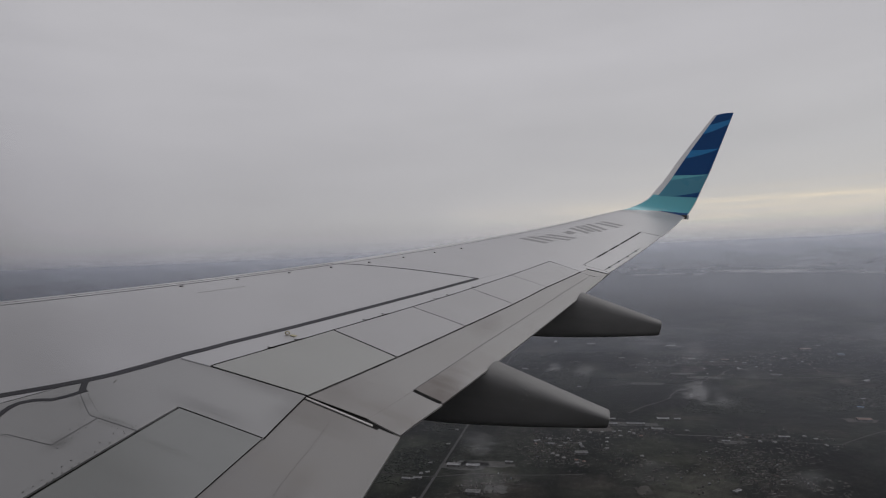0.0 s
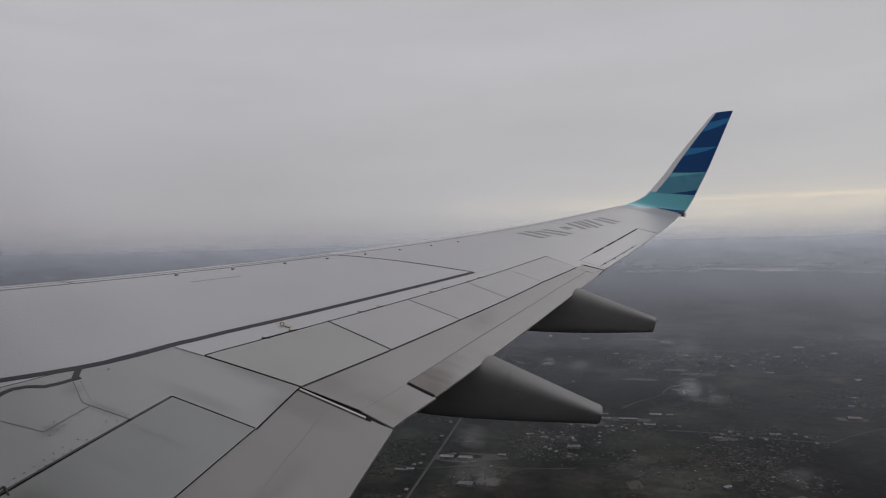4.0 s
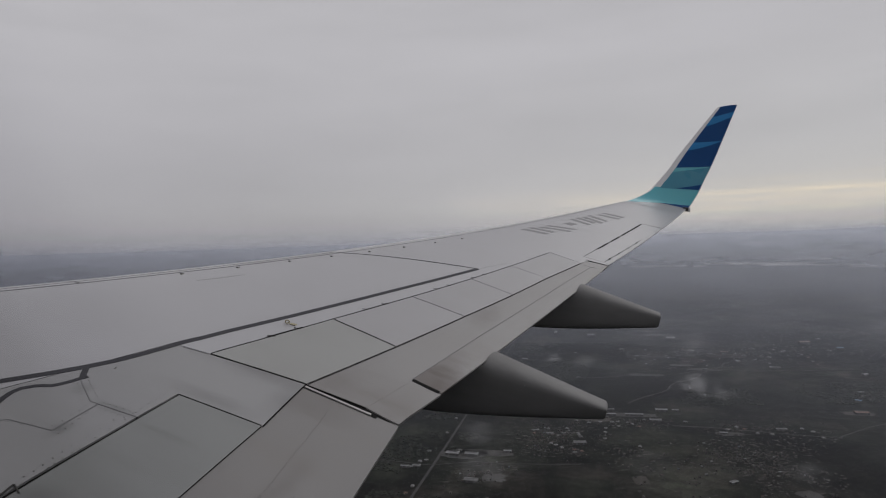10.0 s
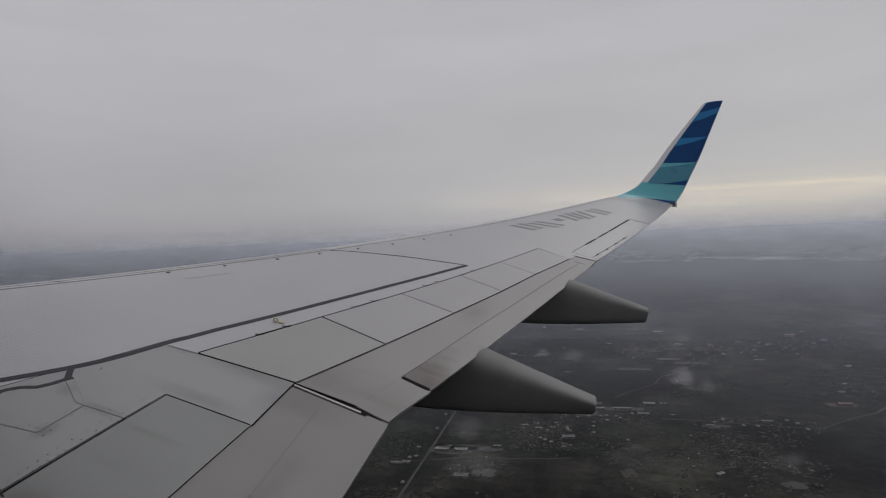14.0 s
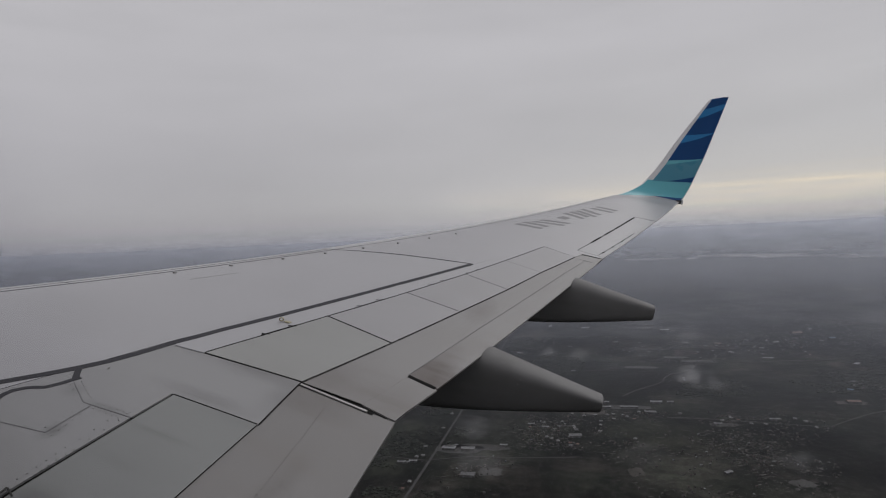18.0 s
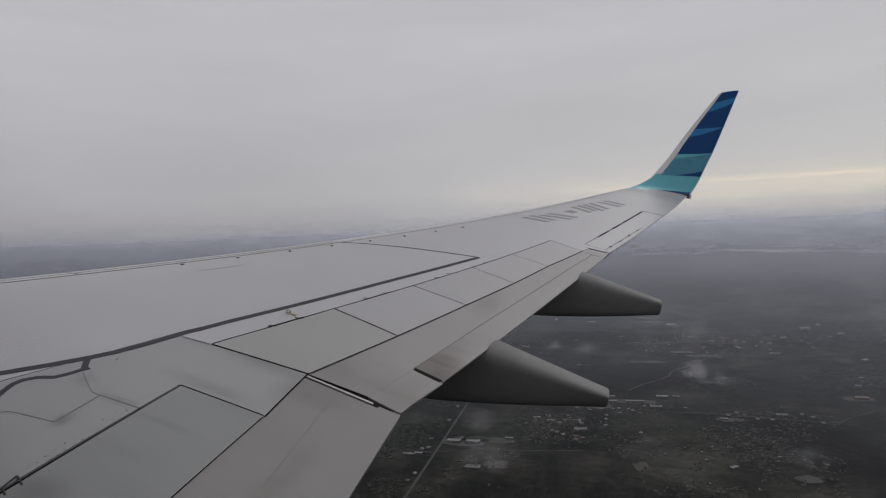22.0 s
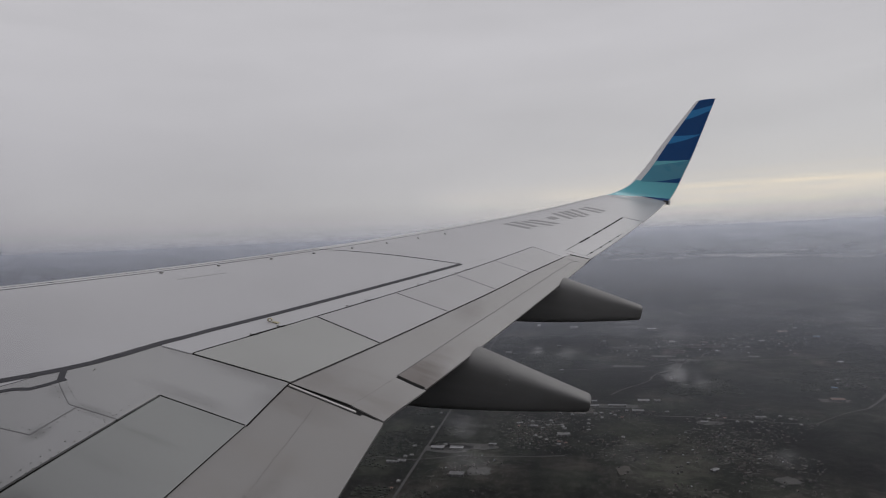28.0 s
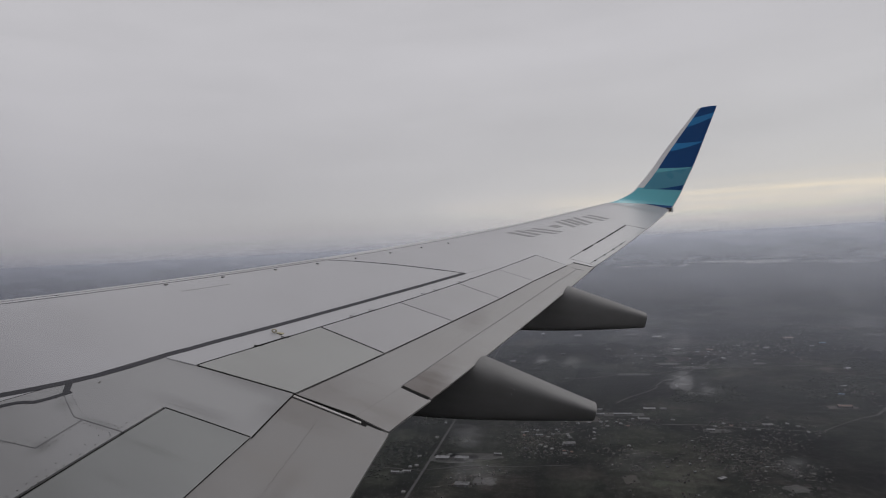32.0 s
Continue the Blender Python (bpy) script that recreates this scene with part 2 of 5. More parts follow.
# the fairing's one entry is shade below the wing, put into its colour
M_FAIRING = paint("grey_fairing_paint", (0.212, 0.211, 0.211), 0.55, 0.4, (0.075, 0.072, 0.07), spec=0.15, stains_and_shade=((7.25, -7.0, 0.9, 0.5, 0.3, UNDERWING_SHADE),))
M_SEAL = paint("dark_rubber_seal", (0.018, 0.018, 0.018), 0.85, 0.3, (0.035, 0.032, 0.03), spec=0.05)
M_LINE = paint("dark_grey_marking_paint", (0.050, 0.050, 0.058), 0.6, 0.2, (0.12, 0.12, 0.12), spec=0.15)
M_MARK = paint("grey_marking_paint", (0.15, 0.15, 0.158), 0.5, 0.3, (0.25, 0.25, 0.25))
M_PALE_MARK = paint("pale_grey_marking_paint", (0.225, 0.225, 0.235), 0.5, 0.35, (0.32, 0.32, 0.33))
M_RIVET = paint("dark_fastener", (0.17, 0.166, 0.162), 0.5, 0.3)
M_RIVET_DARK = paint("dull_joint_filler", (0.075, 0.075, 0.075), 0.7, 0.3, spec=0.1)
M_STEEL = paint("worn_steel", (0.6, 0.59, 0.57), 0.35, 0.2, metallic=0.8)
M_NAVY = paint("navy_blue_gloss_paint", (0.002, 0.054, 0.192), 0.42, 0.12, (0.01, 0.05, 0.16), spec=0.2)
M_BLUE = paint("mid_blue_gloss_paint", (0.018, 0.195, 0.46), 0.3, 0.12, (0.04, 0.12, 0.25), spec=0.25)
M_TEAL = paint("teal_gloss_paint", (0.052, 0.245, 0.350), 0.3, 0.15, (0.08, 0.2, 0.25))
M_LTEAL = paint("light_teal_gloss_paint", (0.115, 0.44, 0.515), 0.3, 0.12, (0.15, 0.35, 0.38))
M_WLET = paint("silver_winglet_paint", (0.70, 0.695, 0.71), 0.35, 0.1)
# hull is out of view; dark and long to cut light on root and fairings
M_HULL = paint("dimmed_hull_paint", (0.22, 0.22, 0.23), 0.35, 0.1)
M_BRASS = paint("yellowed_hook_metal", (0.42, 0.38, 0.24), 0.4, 0.3, metallic=0.5)

# ---------------------------------------------------------------- mesh helpers
def mesh_of(name, verts, faces, mat, smooth=True):
    me = bpy.data.meshes.new(name)
    me.from_pydata([tuple(v) for v in verts], [], faces)
    for mt in (mat if isinstance(mat, (list, tuple)) else [mat]):
        me.materials.append(mt)
    if smooth:
        me.polygons.foreach_set("use_smooth", [True] * len(me.polygons))
    me.update()
    return me


def part(name, me, parent, label=""):
    ob = new(name, me)
    ob.parent = parent
    if label:
        tagged(ob, label)
    return ob


def grid_faces(nu, nv, base=0, flip=False):
    f = []
    for i in range(nu - 1):
        for j in range(nv - 1):
            a = base + i * nv + j
            q = (a, a + nv, a + nv + 1, a + 1)
            f.append(q[::-1] if flip else q)
    return f


def box_data(cx, cy, cz, sx, sy, sz, bev=0.12):
    """Bevelled box as (verts, faces)."""
    bm = bmesh.new()
    bmesh.ops.create_cube(bm, size=1)
    for v in bm.verts:
        v.co = Vector((cx + v.co.x * sx, cy + v.co.y * sy, cz + v.co.z * sz))
    bmesh.ops.bevel(bm, geom=bm.edges[:], offset=min(sx, sy, sz) * bev, segments=1, affect="EDGES")
    bm.verts.index_update()
    d = [v.co.copy() for v in bm.verts], [tuple(v.index for v in f.verts) for f in bm.faces]
    bm.free()
    return d


# ---------------------------------------------------------------- wing shape
SWEEP, TE_SWEEP, SPAN, TIP = 0.527, 0.277, 17.16, 1.25
KINK = 5.8


def le(s):
    return -SWEEP * s


def te(s):
    return -SWEEP * SPAN - TIP + TE_SWEEP * (SPAN - s) if s > KINK else -7.14


def half_thick(f):
    f = min(max(f, 0.0), 1.0)
    return 0.5 * (0.2969 * math.sqrt(f) - 0.126 * f - 0.3516 * f ** 2 + 0.2843 * f ** 3 - 0.1015 * f ** 4)


def top(s, f, dz=0.0):
    """Point of the upper wing skin: span station s, chord fraction f."""
    c = le(s) - te(s)
    return Vector((s, le(s) - c * f, 0.0703 * s + 0.0061 * s * s - 0.0251 * c * f + 0.6 * c * half_thick(f) + dz))


def frac(s, y):
    return (le(s) - y) / (le(s) - te(s))


def bottom(s, f, dz=0.0):
    c = le(s) - te(s)
    return Vector((s, le(s) - c * f, 0.0703 * s + 0.0061 * s * s - 0.0251 * c * f - 1.15 * c * half_thick(f) - 0.01 + dz))


def edge(s):
    """Chord fraction at which the trailing edge lies."""
    pts = [(1, 1.05), (5.0, 1.026), (6.3, 1.016), (6.45, 1.006), (7.6, 0.997), (11.3, 0.950), (11.6, 0.945), (14.75, 0.972), (17, 1.0)]
    for (a, fa), (b, fb) in zip(pts, pts[1:]):
        if s <= b:
            return fa + (fb - fa) * (s - a) / (b - a)
    return 1.0


aeroplane = new("aeroplane")
aeroplane.matrix_world = ATT
tagged(aeroplane, "grey swept airliner wing with a blue and teal winglet, climbing", "aeroplane")


def wing_body():
    """Wing box and lower skin; the upper panels lie on it."""
    st = [1.2 + 15.3 * i / 60 for i in range(61)]
    n = 22
    verts, faces = [], []
    for s in st:
        e = edge(s) - 0.018
        fr = [e * (0.5 - 0.5 * math.cos(math.pi * i / n)) for i in range(n + 1)]
        verts += [top(s, f, -0.014) for f in reversed(fr)] + [bottom(s, f) for f in fr[1:]]
    m = 2 * n + 1
    for i in range(len(st) - 1):
        for j in range(m):
            a, b = i * m + j, i * m + (j + 1) % m
            faces.append((a, b, b + m, a + m))
    faces.append(tuple(range(m)))
    faces.append(tuple(reversed(range((len(st) - 1) * m, len(st) * m))))
    return mesh_of("wing_body", verts, faces, M_SEAL, False)


wing = part("wing", wing_body(), aeroplane, "swept grey wing with dark recessed panel joints")


def panel(name, corners, mat, parent=wing, label="", gap=0.007, lift=0.0, deep=0.016, step=0.16, rim_mat=None):
    """A skin panel over four corners (s, f): inboard front, outboard front, outboard rear, inboard rear."""
    (s0, f0), (s1, f1), (s2, f2), (s3, f3) = corners
    width = max(s1 - s0, s2 - s3)
    nu = max(3, int(width / step) + 2)
    nv = max(3, int(max(abs(f3 - f0), abs(f2 - f1)) * 4.2 / 0.13) + 2)
    gu = gap / max(width, 0.05)
    depth = abs(top(s0, f0).y - top(s3, f3).y)
    gv = gap / max(depth, 0.05)
    pts = []
    for i in range(nu):
        u = gu + (1 - 2 * gu) * i / (nu - 1)
        for j in range(nv):
            v = gv + (1 - 2 * gv) * j / (nv - 1)
            s = (s0 + (s1 - s0) * u) * (1 - v) + (s3 + (s2 - s3) * u) * v
            f = (f0 + (f1 - f0) * u) * (1 - v) + (f3 + (f2 - f3) * u) * v
            pts.append(top(s, f, lift))
    faces = grid_faces(nu, nv, 0, True)
    # thickness round the rim
    rim = [i * nv for i in range(nu)] + [(nu - 1) * nv + j for j in range(1, nv)] + \
          [i * nv + nv - 1 for i in range(nu - 2, -1, -1)] + [j for j in range(nv - 2, 0, -1)]
    k, r = len(pts), len(rim)
    pts += [pts[i].copy() for i in rim] + [pts[i] - Vector((0, 0, deep + lift)) for i in rim]
    nf = len(faces)
    faces += [(k + i, k + (i + 1) % r, k + r + (i + 1) % r, k + r + i) for i in range(r)]
    me = mesh_of(name, pts, faces, [mat, rim_mat or M_SEAL])
    me.polygons.foreach_set("material_index", [0] * nf + [1] * r)
    return part(name, me, parent, label)


def strip(name, line, width, mat, parent=wing, label="", lift=0.003, side=0.0):
    """A painted or sealed line along (s, f) points on the upper skin, raised by its own thickness."""
    fine = []
    for (a, fa), (b, fb) in zip(line, line[1:]):
        n = max(2, int(abs(b - a) / 0.15) + 2)
        fine += [(a + (b - a) * i / n, fa + (fb - fa) * i / n) for i in range(n)]
    fine.append(line[-1])
    P = [top(s, f, lift) for s, f in fine]
    verts, faces = [], []
    for i, q in enumerate(P):
        d = (P[min(i + 1, len(P) - 1)] - P[max(i - 1, 0)]).normalized()
        nrm = Vector((-d.y, d.x, 0)).normalized() * width / 2
        for w, dz in ((1, -0.01), (1, 0), (-1, 0), (-1, -0.01)):
            x = q + nrm * w
            f = frac(x.x, x.y)
            t = top(x.x, min(max(f, 0.0), 1.0), lift + dz)
            verts.append(Vector((x.x, x.y, t.z)))
    for i in range(len(P) - 1):
        for j in range(3):
            a = i * 4 + j
            faces.append((a, a + 1, a + 5, a + 4))
    return part(name, mesh_of(name, verts, faces, mat, False), parent, label)


# slats along the leading edge, wrapping round the nose
def slat(s0, s1):
    nu, prof = max(4, int((s1 - s0) / 0.25)), []
    for k in range(9):
        prof.append(("b", 0.045 * (1 - k / 8) ** 2))
    for k in range(1, 10):
        prof.append(("t", 0.052 * (k / 9) ** 2))
    verts = []
    for i in range(nu):
        s = s0 + 0.008 + (s1 - s0 - 0.016) * i / (nu - 1)
        for w, f in prof:
            q = bottom(s, f, -0.002) if w == "b" else top(s, f, 0.002)
            k = 1 - f / 0.052
            out = min(max((15.0 - s) / 4.0, 0.15), 1.0)
            verts.append(q + Vector((0, 0.006 + 0.030 * k * out, 0.011 * k * out)))
    return mesh_of("slat", verts, grid_faces(nu, len(prof), 0, False), M_SLAT)


for a, b in ((4.2, 6.3), (6.3, 9.12), (9.12, 12.2), (12.2, 15.9)):
    part("slat", slat(a, b), wing, "bare metal leading-edge slat")
panel("nose_skin", [(1.4, 0.0), (4.2, 0.0), (4.2, 0.055), (1.4, 0.055)], M_SLAT)
panel("nose_skin", [(15.9, 0.0), (16.45, 0.0), (16.45, 0.055), (15.9, 0.055)], M_SLAT)

# wing-box skins
panel("forward_skin_panel", [(1.4, 0.052), (9.12, 0.053), (9.77, 0.545), (1.4, 0.500)], M_SKIN, label="smooth grey wing skin inside a dark border line")
panel("outer_skin_panel", [(9.12, 0.053), (16.45, 0.053), (16.45, 0.60), (9.77, 0.545)], M_SKIN, gap=0.002, rim_mat=M_SKIN, label="smooth grey outer wing skin")
panel("mid_skin_panel", [(5.70, 0.5232), (9.77, 0.545), (11.43, 0.602), (5.735, 0.604)], M_SKIN, gap=0.002, rim_mat=M_SKIN)
panel("mid_skin_panel", [(9.76, 0.544), (16.45, 0.599), (16.45, 0.605), (11.41, 0.603)], M_SKIN, gap=0.0, rim_mat=M_SKIN)
panel("aft_skin_panel", [(11.44, 0.603), (16.45, 0.604), (16.45, 0.766), (11.47, 0.776)], M_SKIN, gap=0.0, rim_mat=M_SKIN)
panel("tip_skin_panel", [(14.81, 0.764), (16.45, 0.764), (16.45, 0.995), (14.85, 0.974)], M_SKIN, gap=0.003, rim_mat=M_SKIN)

# inboard fixed panels between box and flap
panel("root_skin_panel", [(1.4, 0.5002), (5.10, 0.5202), (5.114, 0.681), (1.4, frac(1.4, -5.88))], M_FIXED, gap=0.0, rim_mat=M_FIXED)
panel("fixed_panel", [(5.10, 0.5202), (5.695, 0.5232), (5.725, 0.606), (5.113, 0.680)], M_FIXED, gap=0.0, rim_mat=M_FIXED)
panel("fixed_panel", [(5.113, 0.680), (5.725, 0.606), (5.795, 0.812), (5.130, 0.838)], M_FIXED, gap=0.0, rim_mat=M_FIXED)
strip("access_panel_joint", [(5.693, 0.545), (5.720, 0.604)], 0.006, M_MARK, lift=0.002)
panel("inboard_spoiler", [(1.86, frac(1.86, -5.88)), (5.108, 0.686), (5.126, 0.838), (1.86, frac(1.86, -6.62))], M_ROOT, lift=0.004, gap=0.005, label="large grey inboard spoiler panel")

# five outer spoilers
edges_front = (5.735, 7.02, 8.17, 9.30, 10.27, 11.42)
edges_rear = (5.80, 6.89, 8.08, 9.18, 10.19, 11.31)
rear_f = (0.812, 0.810, 0.806, 0.806, 0.801, 0.815)
front_f = (0.6055, 0.601, 0.6025, 0.605, 0.606, 0.606)
for i in range(5):
    sp = panel("spoiler", [(edges_front[i], front_f[i]), (edges_front[i + 1], front_f[i + 1]), (edges_rear[i + 1], rear_f[i + 1]), (edges_rear[i], rear_f[i])],
               M_SPOILER if i == 0 else M_SKIN_AFT, lift=0.003, gap=0.004, label="grey spoiler panel, closed")

for i in range(5):
    strip("flap_joint", [(edges_rear[i] + 0.01, rear_f[i] + 0.0015), (edges_rear[i + 1], rear_f[i + 1] + 0.0015)], 0.0055, M_SEAL, lift=-0.001)
for i, w in ((1, 0.020), (2, 0.013), (3, 0.012), (4, 0.008)):
    strip("spoiler_gap", [(edges_front[i], front_f[i] + 0.002), (edges_rear[i], rear_f[i] - 0.002)], w, M_SEAL, lift=0.0035)
for a, b in ((6.28, 6.66), (7.40, 7.80)):
    strip("hinge_gap_seal", [(a, 0.6005), (b, 0.5995)], 0.016, M_SEAL, lift=0.004)
strip("hinge_line", [(5.74, 0.6045)] + [(edges_front[i], front_f[i] - 0.0012) for i in range(1, 6)], 0.011, M_SEAL, lift=0.004)
strip("spoiler_gap", [(5.735, 0.606), (5.80, 0.812)], 0.014, M_SEAL, lift=0.0035)
strip("panel_outline", [(7.0, 0.172), (7.32, 0.1747), (7.5, 0.176)], 0.0025, M_PALE_MARK, lift=0.002)
# flaps
panel("inboard_flap", [(1.9, frac(1.9, -6.52)), (5.755, 0.808), (5.702, 1.020), (1.9, frac(1.9, -7.46))], M_FLAP_IN, lift=-0.007, gap=0.005, deep=0.025, rim_mat=M_FLAP_IN, label="worn grey inboard flap")
panel("outboard_flap", [(5.806, 0.802), (11.28, 0.795), (11.27, 0.886), (5.800, 0.9435)], M_FLAP, lift=-0.004, gap=0.0, deep=0.003, rim_mat=M_FLAP, label="worn grey outboard flap")
panel("flap_end_panel", [(11.275, 0.805), (11.53, 0.828), (11.585, 0.944), (11.29, 0.949)], M_FLAP, lift=-0.0045, gap=0.002, deep=0.03)
panel("flap_corner_panel", [(5.800, 0.9435), (6.42, 0.937), (6.36, 1.014), (5.742, 1.017)], M_FLAP, lift=-0.004, gap=0.0, deep=0.02, rim_mat=M_FLAP)
strip("flap_joint", [(6.43, 0.9345), (7.8, 0.9125), (10.37, 0.883), (11.26, 0.8805)], 0.007, M_MARK, lift=-0.001)
strip("flap_end_gap", [(6.425, 0.937), (6.375, 1.008)], 0.040, M_SEAL, lift=0.0)
panel("aft_flap", [(6.43, 0.9345), (11.26, 0.8805), (11.30, 0.950), (6.38, 1.012)], M_FLAP_AFT, lift=-0.0035, gap=0.0, deep=0.02, rim_mat=M_FLAP_AFT, label="sooty brown-grey aft flap segment")
panel("fixed_panel", [(11.54, 0.774), (11.70, 0.774), (11.68, 0.944), (11.60, 0.944)], M_SKIN, gap=0.003)
panel("fixed_panel", [(11.435, 0.62), (11.56, 0.774), (11.545, 0.824), (11.32, 0.814)], M_SKIN, gap=0.002, rim_mat=M_SKIN)

# aileron with its tab and hinge gap
panel("aileron", [(11.70, 0.776), (14.80, 0.750), (14.84, 0.970), (11.68, 0.944)], M_SKIN, lift=0.002, gap=0.004, rim_mat=M_SKIN, label="grey aileron with a dark hinge gap")
for a, b in ((12.31, 12.83), (12.99, 13.45), (13.56, 14.03), (14.07, 14.74)):
    strip("hinge_gap_seal", [(a, 0.773 - 0.0083 * (a - 11.7)), (b, 0.773 - 0.0083 * (b - 11.7))], 0.032, M_SEAL, lift=0.004)
for a, b in ((11.72, 12.10), (12.14, 12.62), (12.66, 13.10), (13.14, 13.58)):
    strip("tab_gap_seal", [(a, 0.903 + 0.011 * (a - 11.7)), (b, 0.903 + 0.011 * (b - 11.7))], 0.010, M_SEAL)

strip("hinge_line", [(11.70, 0.7715), (14.80, 0.7465)], 0.007, M_SEAL)
strip("aileron_end_gap", [(14.80, 0.748), (14.86, 0.968)], 0.012, M_SEAL)
for s0 in (11.95, 12.4, 12.88, 13.34):
    f0 = 0.903 + 0.011 * (s0 - 11.7)
    q = top(s0, f0, 0.006)
    v, fc = box_data(q.x, q.y, q.z, 0.09, 0.035, 0.012, 0.3)
    part("tab_hinge", mesh_of("tab_hinge", v, fc, M_SEAL, False), wing)

# border line and its branch at the root
border = [(2.6, 0.386), (4.2, 0.4745), (4.59, 0.496), (4.82, 0.5095), (5.03, 0.5205), (5.21, 0.5275), (5.42, 0.5310), (5.66, 0.5320), (5.90, 0.5325), (6.18, 0.529), (6.75, 0.529), (7.45, 0.528), (8.29, 0.529), (9.30, 0.536), (9.76, 0.541)]
strip("border_line", border, 0.056, M_LINE, label="thick dark grey painted border line")
strip("border_line", [(s, frac(s, y)) for s, y in ((5.03, -4.99), (4.905, -5.088))], 0.042, M_LINE, lift=0.0035)
strip("border_line", [(s, frac(s, y)) for s, y in ((4.935, -5.105), (4.888, -5.09), (4.80, -5.068), (4.717, -5.035), (4.69, -4.995), (4.655, -4.958), (4.585, -4.922), (4.52, -4.922), (4.45, -4.945), (4.2, -5.06))], 0.034, M_LINE)
strip("panel_outline", [(9.12, 0.064), (9.27, 0.17), (9.45, 0.29), (9.62, 0.42), (9.77, 0.545)], 0.018, M_LINE)
strip("slat_line", [(4.2, 0.0535), (9.1, 0.0535)], 0.022, M_MARK)
strip("slat_line", [(4.2, 0.026), (9.1, 0.026)], 0.050, M_MARK, lift=0.0100)
strip("slat_line", [(9.14, 0.054), (15.9, 0.054)], 0.016, M_PALE_MARK)

# slot and rub strip between the flaps
def bar(name, a, b, w, h, mat, parent, label=""):
    """A square bar between two points."""
    d = (b - a)
    L = d.length
    v, f = box_data(0, 0, 0, w, L, h, 0.2)
    q = Vector((0, 1, 0)).rotation_difference(d)
    mid = (a + b) / 2
    return part(name, mesh_of(name, [q @ x + mid for x in v], f, mat, False), parent, label)


panel("flap_end_plate", [(5.700, 0.974), (5.735, 0.974), (5.722, 1.018), (5.698, 1.019)], M_FLAP_IN, lift=-0.0065, gap=0.0, deep=0.025, rim_mat=M_FLAP_IN)
bar("rub_strip", top(5.768, 0.816, -0.004), top(5.729, 0.962, -0.004), 0.020, 0.02, M_STEEL, wing, "bright metal rub strip in the flap slot")

# access panel lines near the root
for line, w in (([(4.746, -5.725), (4.722, -5.426)], 0.008), ([(4.722, -5.426), (4.365, -5.451)], 0.010), ([(4.365, -5.451), (4.31, -5.172), (4.0, -4.9)], 0.006), ([(4.722, -5.426), (4.718, -5.36), (4.874, -5.108)], 0.005)):
    strip("access_panel_joint", [(s, frac(s, y)) for s, y in line], w, M_MARK, lift=0.002)
strip("flap_joint", [(5.128, 0.8385), (5.795, 0.8125)], 0.008, M_SEAL, lift=0.001)
strip("spoiler_gap", [(5.114, 0.684), (5.131, 0.836)], 0.008, M_SEAL, lift=0.003)


def rivets(name, line, n, r=0.0045, parent=wing):
    """A row of flush fasteners along (s, y) points."""
    for k in range(n):
        t = k / max(n - 1, 1) * (len(line) - 1)
        i = min(int(t), len(line) - 2)
        u = t - i
        s = line[i][0] * (1 - u) + line[i + 1][0] * u + random.uniform(-0.004, 0.004)
        y = line[i][1] * (1 - u) + line[i + 1][1] * u + random.uniform(-0.004, 0.004)
        verts = []
        for h, rr in ((0.0005, r * 0.8), (0.0045, r * 0.62)):
            for j in range(7):
                a = j * 2 * math.pi / 7
                q = top(s + math.cos(a) * rr, frac(s, y + math.sin(a) * rr), h)
                verts.append(Vector((q.x, y + math.sin(a) * rr, q.z)))
        faces = [tuple(range(7, 14))] + [(j, (j + 1) % 7, 7 + (j + 1) % 7, 7 + j) for j in range(7)]
        part(name, mesh_of(name, verts, faces, M_RIVET, False), parent)


rivets("fastener", [(5.165, -5.63), (5.195, -6.10)], 11)
rivets("fastener", [(4.00, -5.685), (4.16, -5.675), (4.345, -5.655), (4.64, -5.637)], 9, 0.0055)
rivets("fastener", [(4.03, -5.73), (4.16, -5.715), (4.33, -5.705), (4.68, -5.685)], 10, 0.0055)
rivets("fastener", [(4.76, -5.67), (5.05, -5.66)], 5)
rivets("fastener", [(4.70, -5.66), (4.69, -5.47)], 5)
rivets("fastener", [(4.78, -5.68), (4.75, -5.44)], 6)
rivets("fastener", [(4.60, -5.40), (4.40, -5.41)], 4, 0.0052)
rivets("fastener", [(4.60, -5.46), (4.36, -5.50)], 5, 0.0052)
rivets("fastener", [(4.40, -5.36), (4.31, -5.27), (4.27, -5.10)], 5)
rivets("fastener", [(4.66, -5.38), (4.83, -5.13)], 5)
rivets("fastener", [(4.78, -5.36), (4.90, -5.15)], 5)
rivets("fastener", [(4.82, -5.10), (4.60, -4.98)], 4)
rivets("fastener", [(5.122, -5.147), (5.14, -5.15)], 2, 0.008)
rivets("fastener", [(5.55, -6.70), (4.55, -6.80)], 22, 0.0045)
rivets("fastener", [(4.75, -6.90), (4.42, -6.72)], 6, 0.0042)
rivets("fastener", [(4.72, -6.86), (4.60, -7.02)], 4, 0.0045)
rivets("fastener", [(5.665, -5.375), (5.667, -5.423)], 2, 0.005)
rivets("fastener", [(5.70, -5.70), (5.735, -6.10)], 8, 0.004)
for s, f in ((7.116, 0.081), (7.69, 0.085), (8.30, 0.090), (8.85, 0.098), (9.40, 0.110), (9.96, 0.120), (10.54, 0.127), (11.07, 0.139)):
    q = top(s, f, 0.008)
    v, fc = box_data(q.x, q.y, q.z - 0.004, 0.042, 0.030, 0.016, 0.3)
    part("skin_stud", mesh_of("skin_stud", v, fc, M_RIVET, False), wing, "small dark stud on the skin")
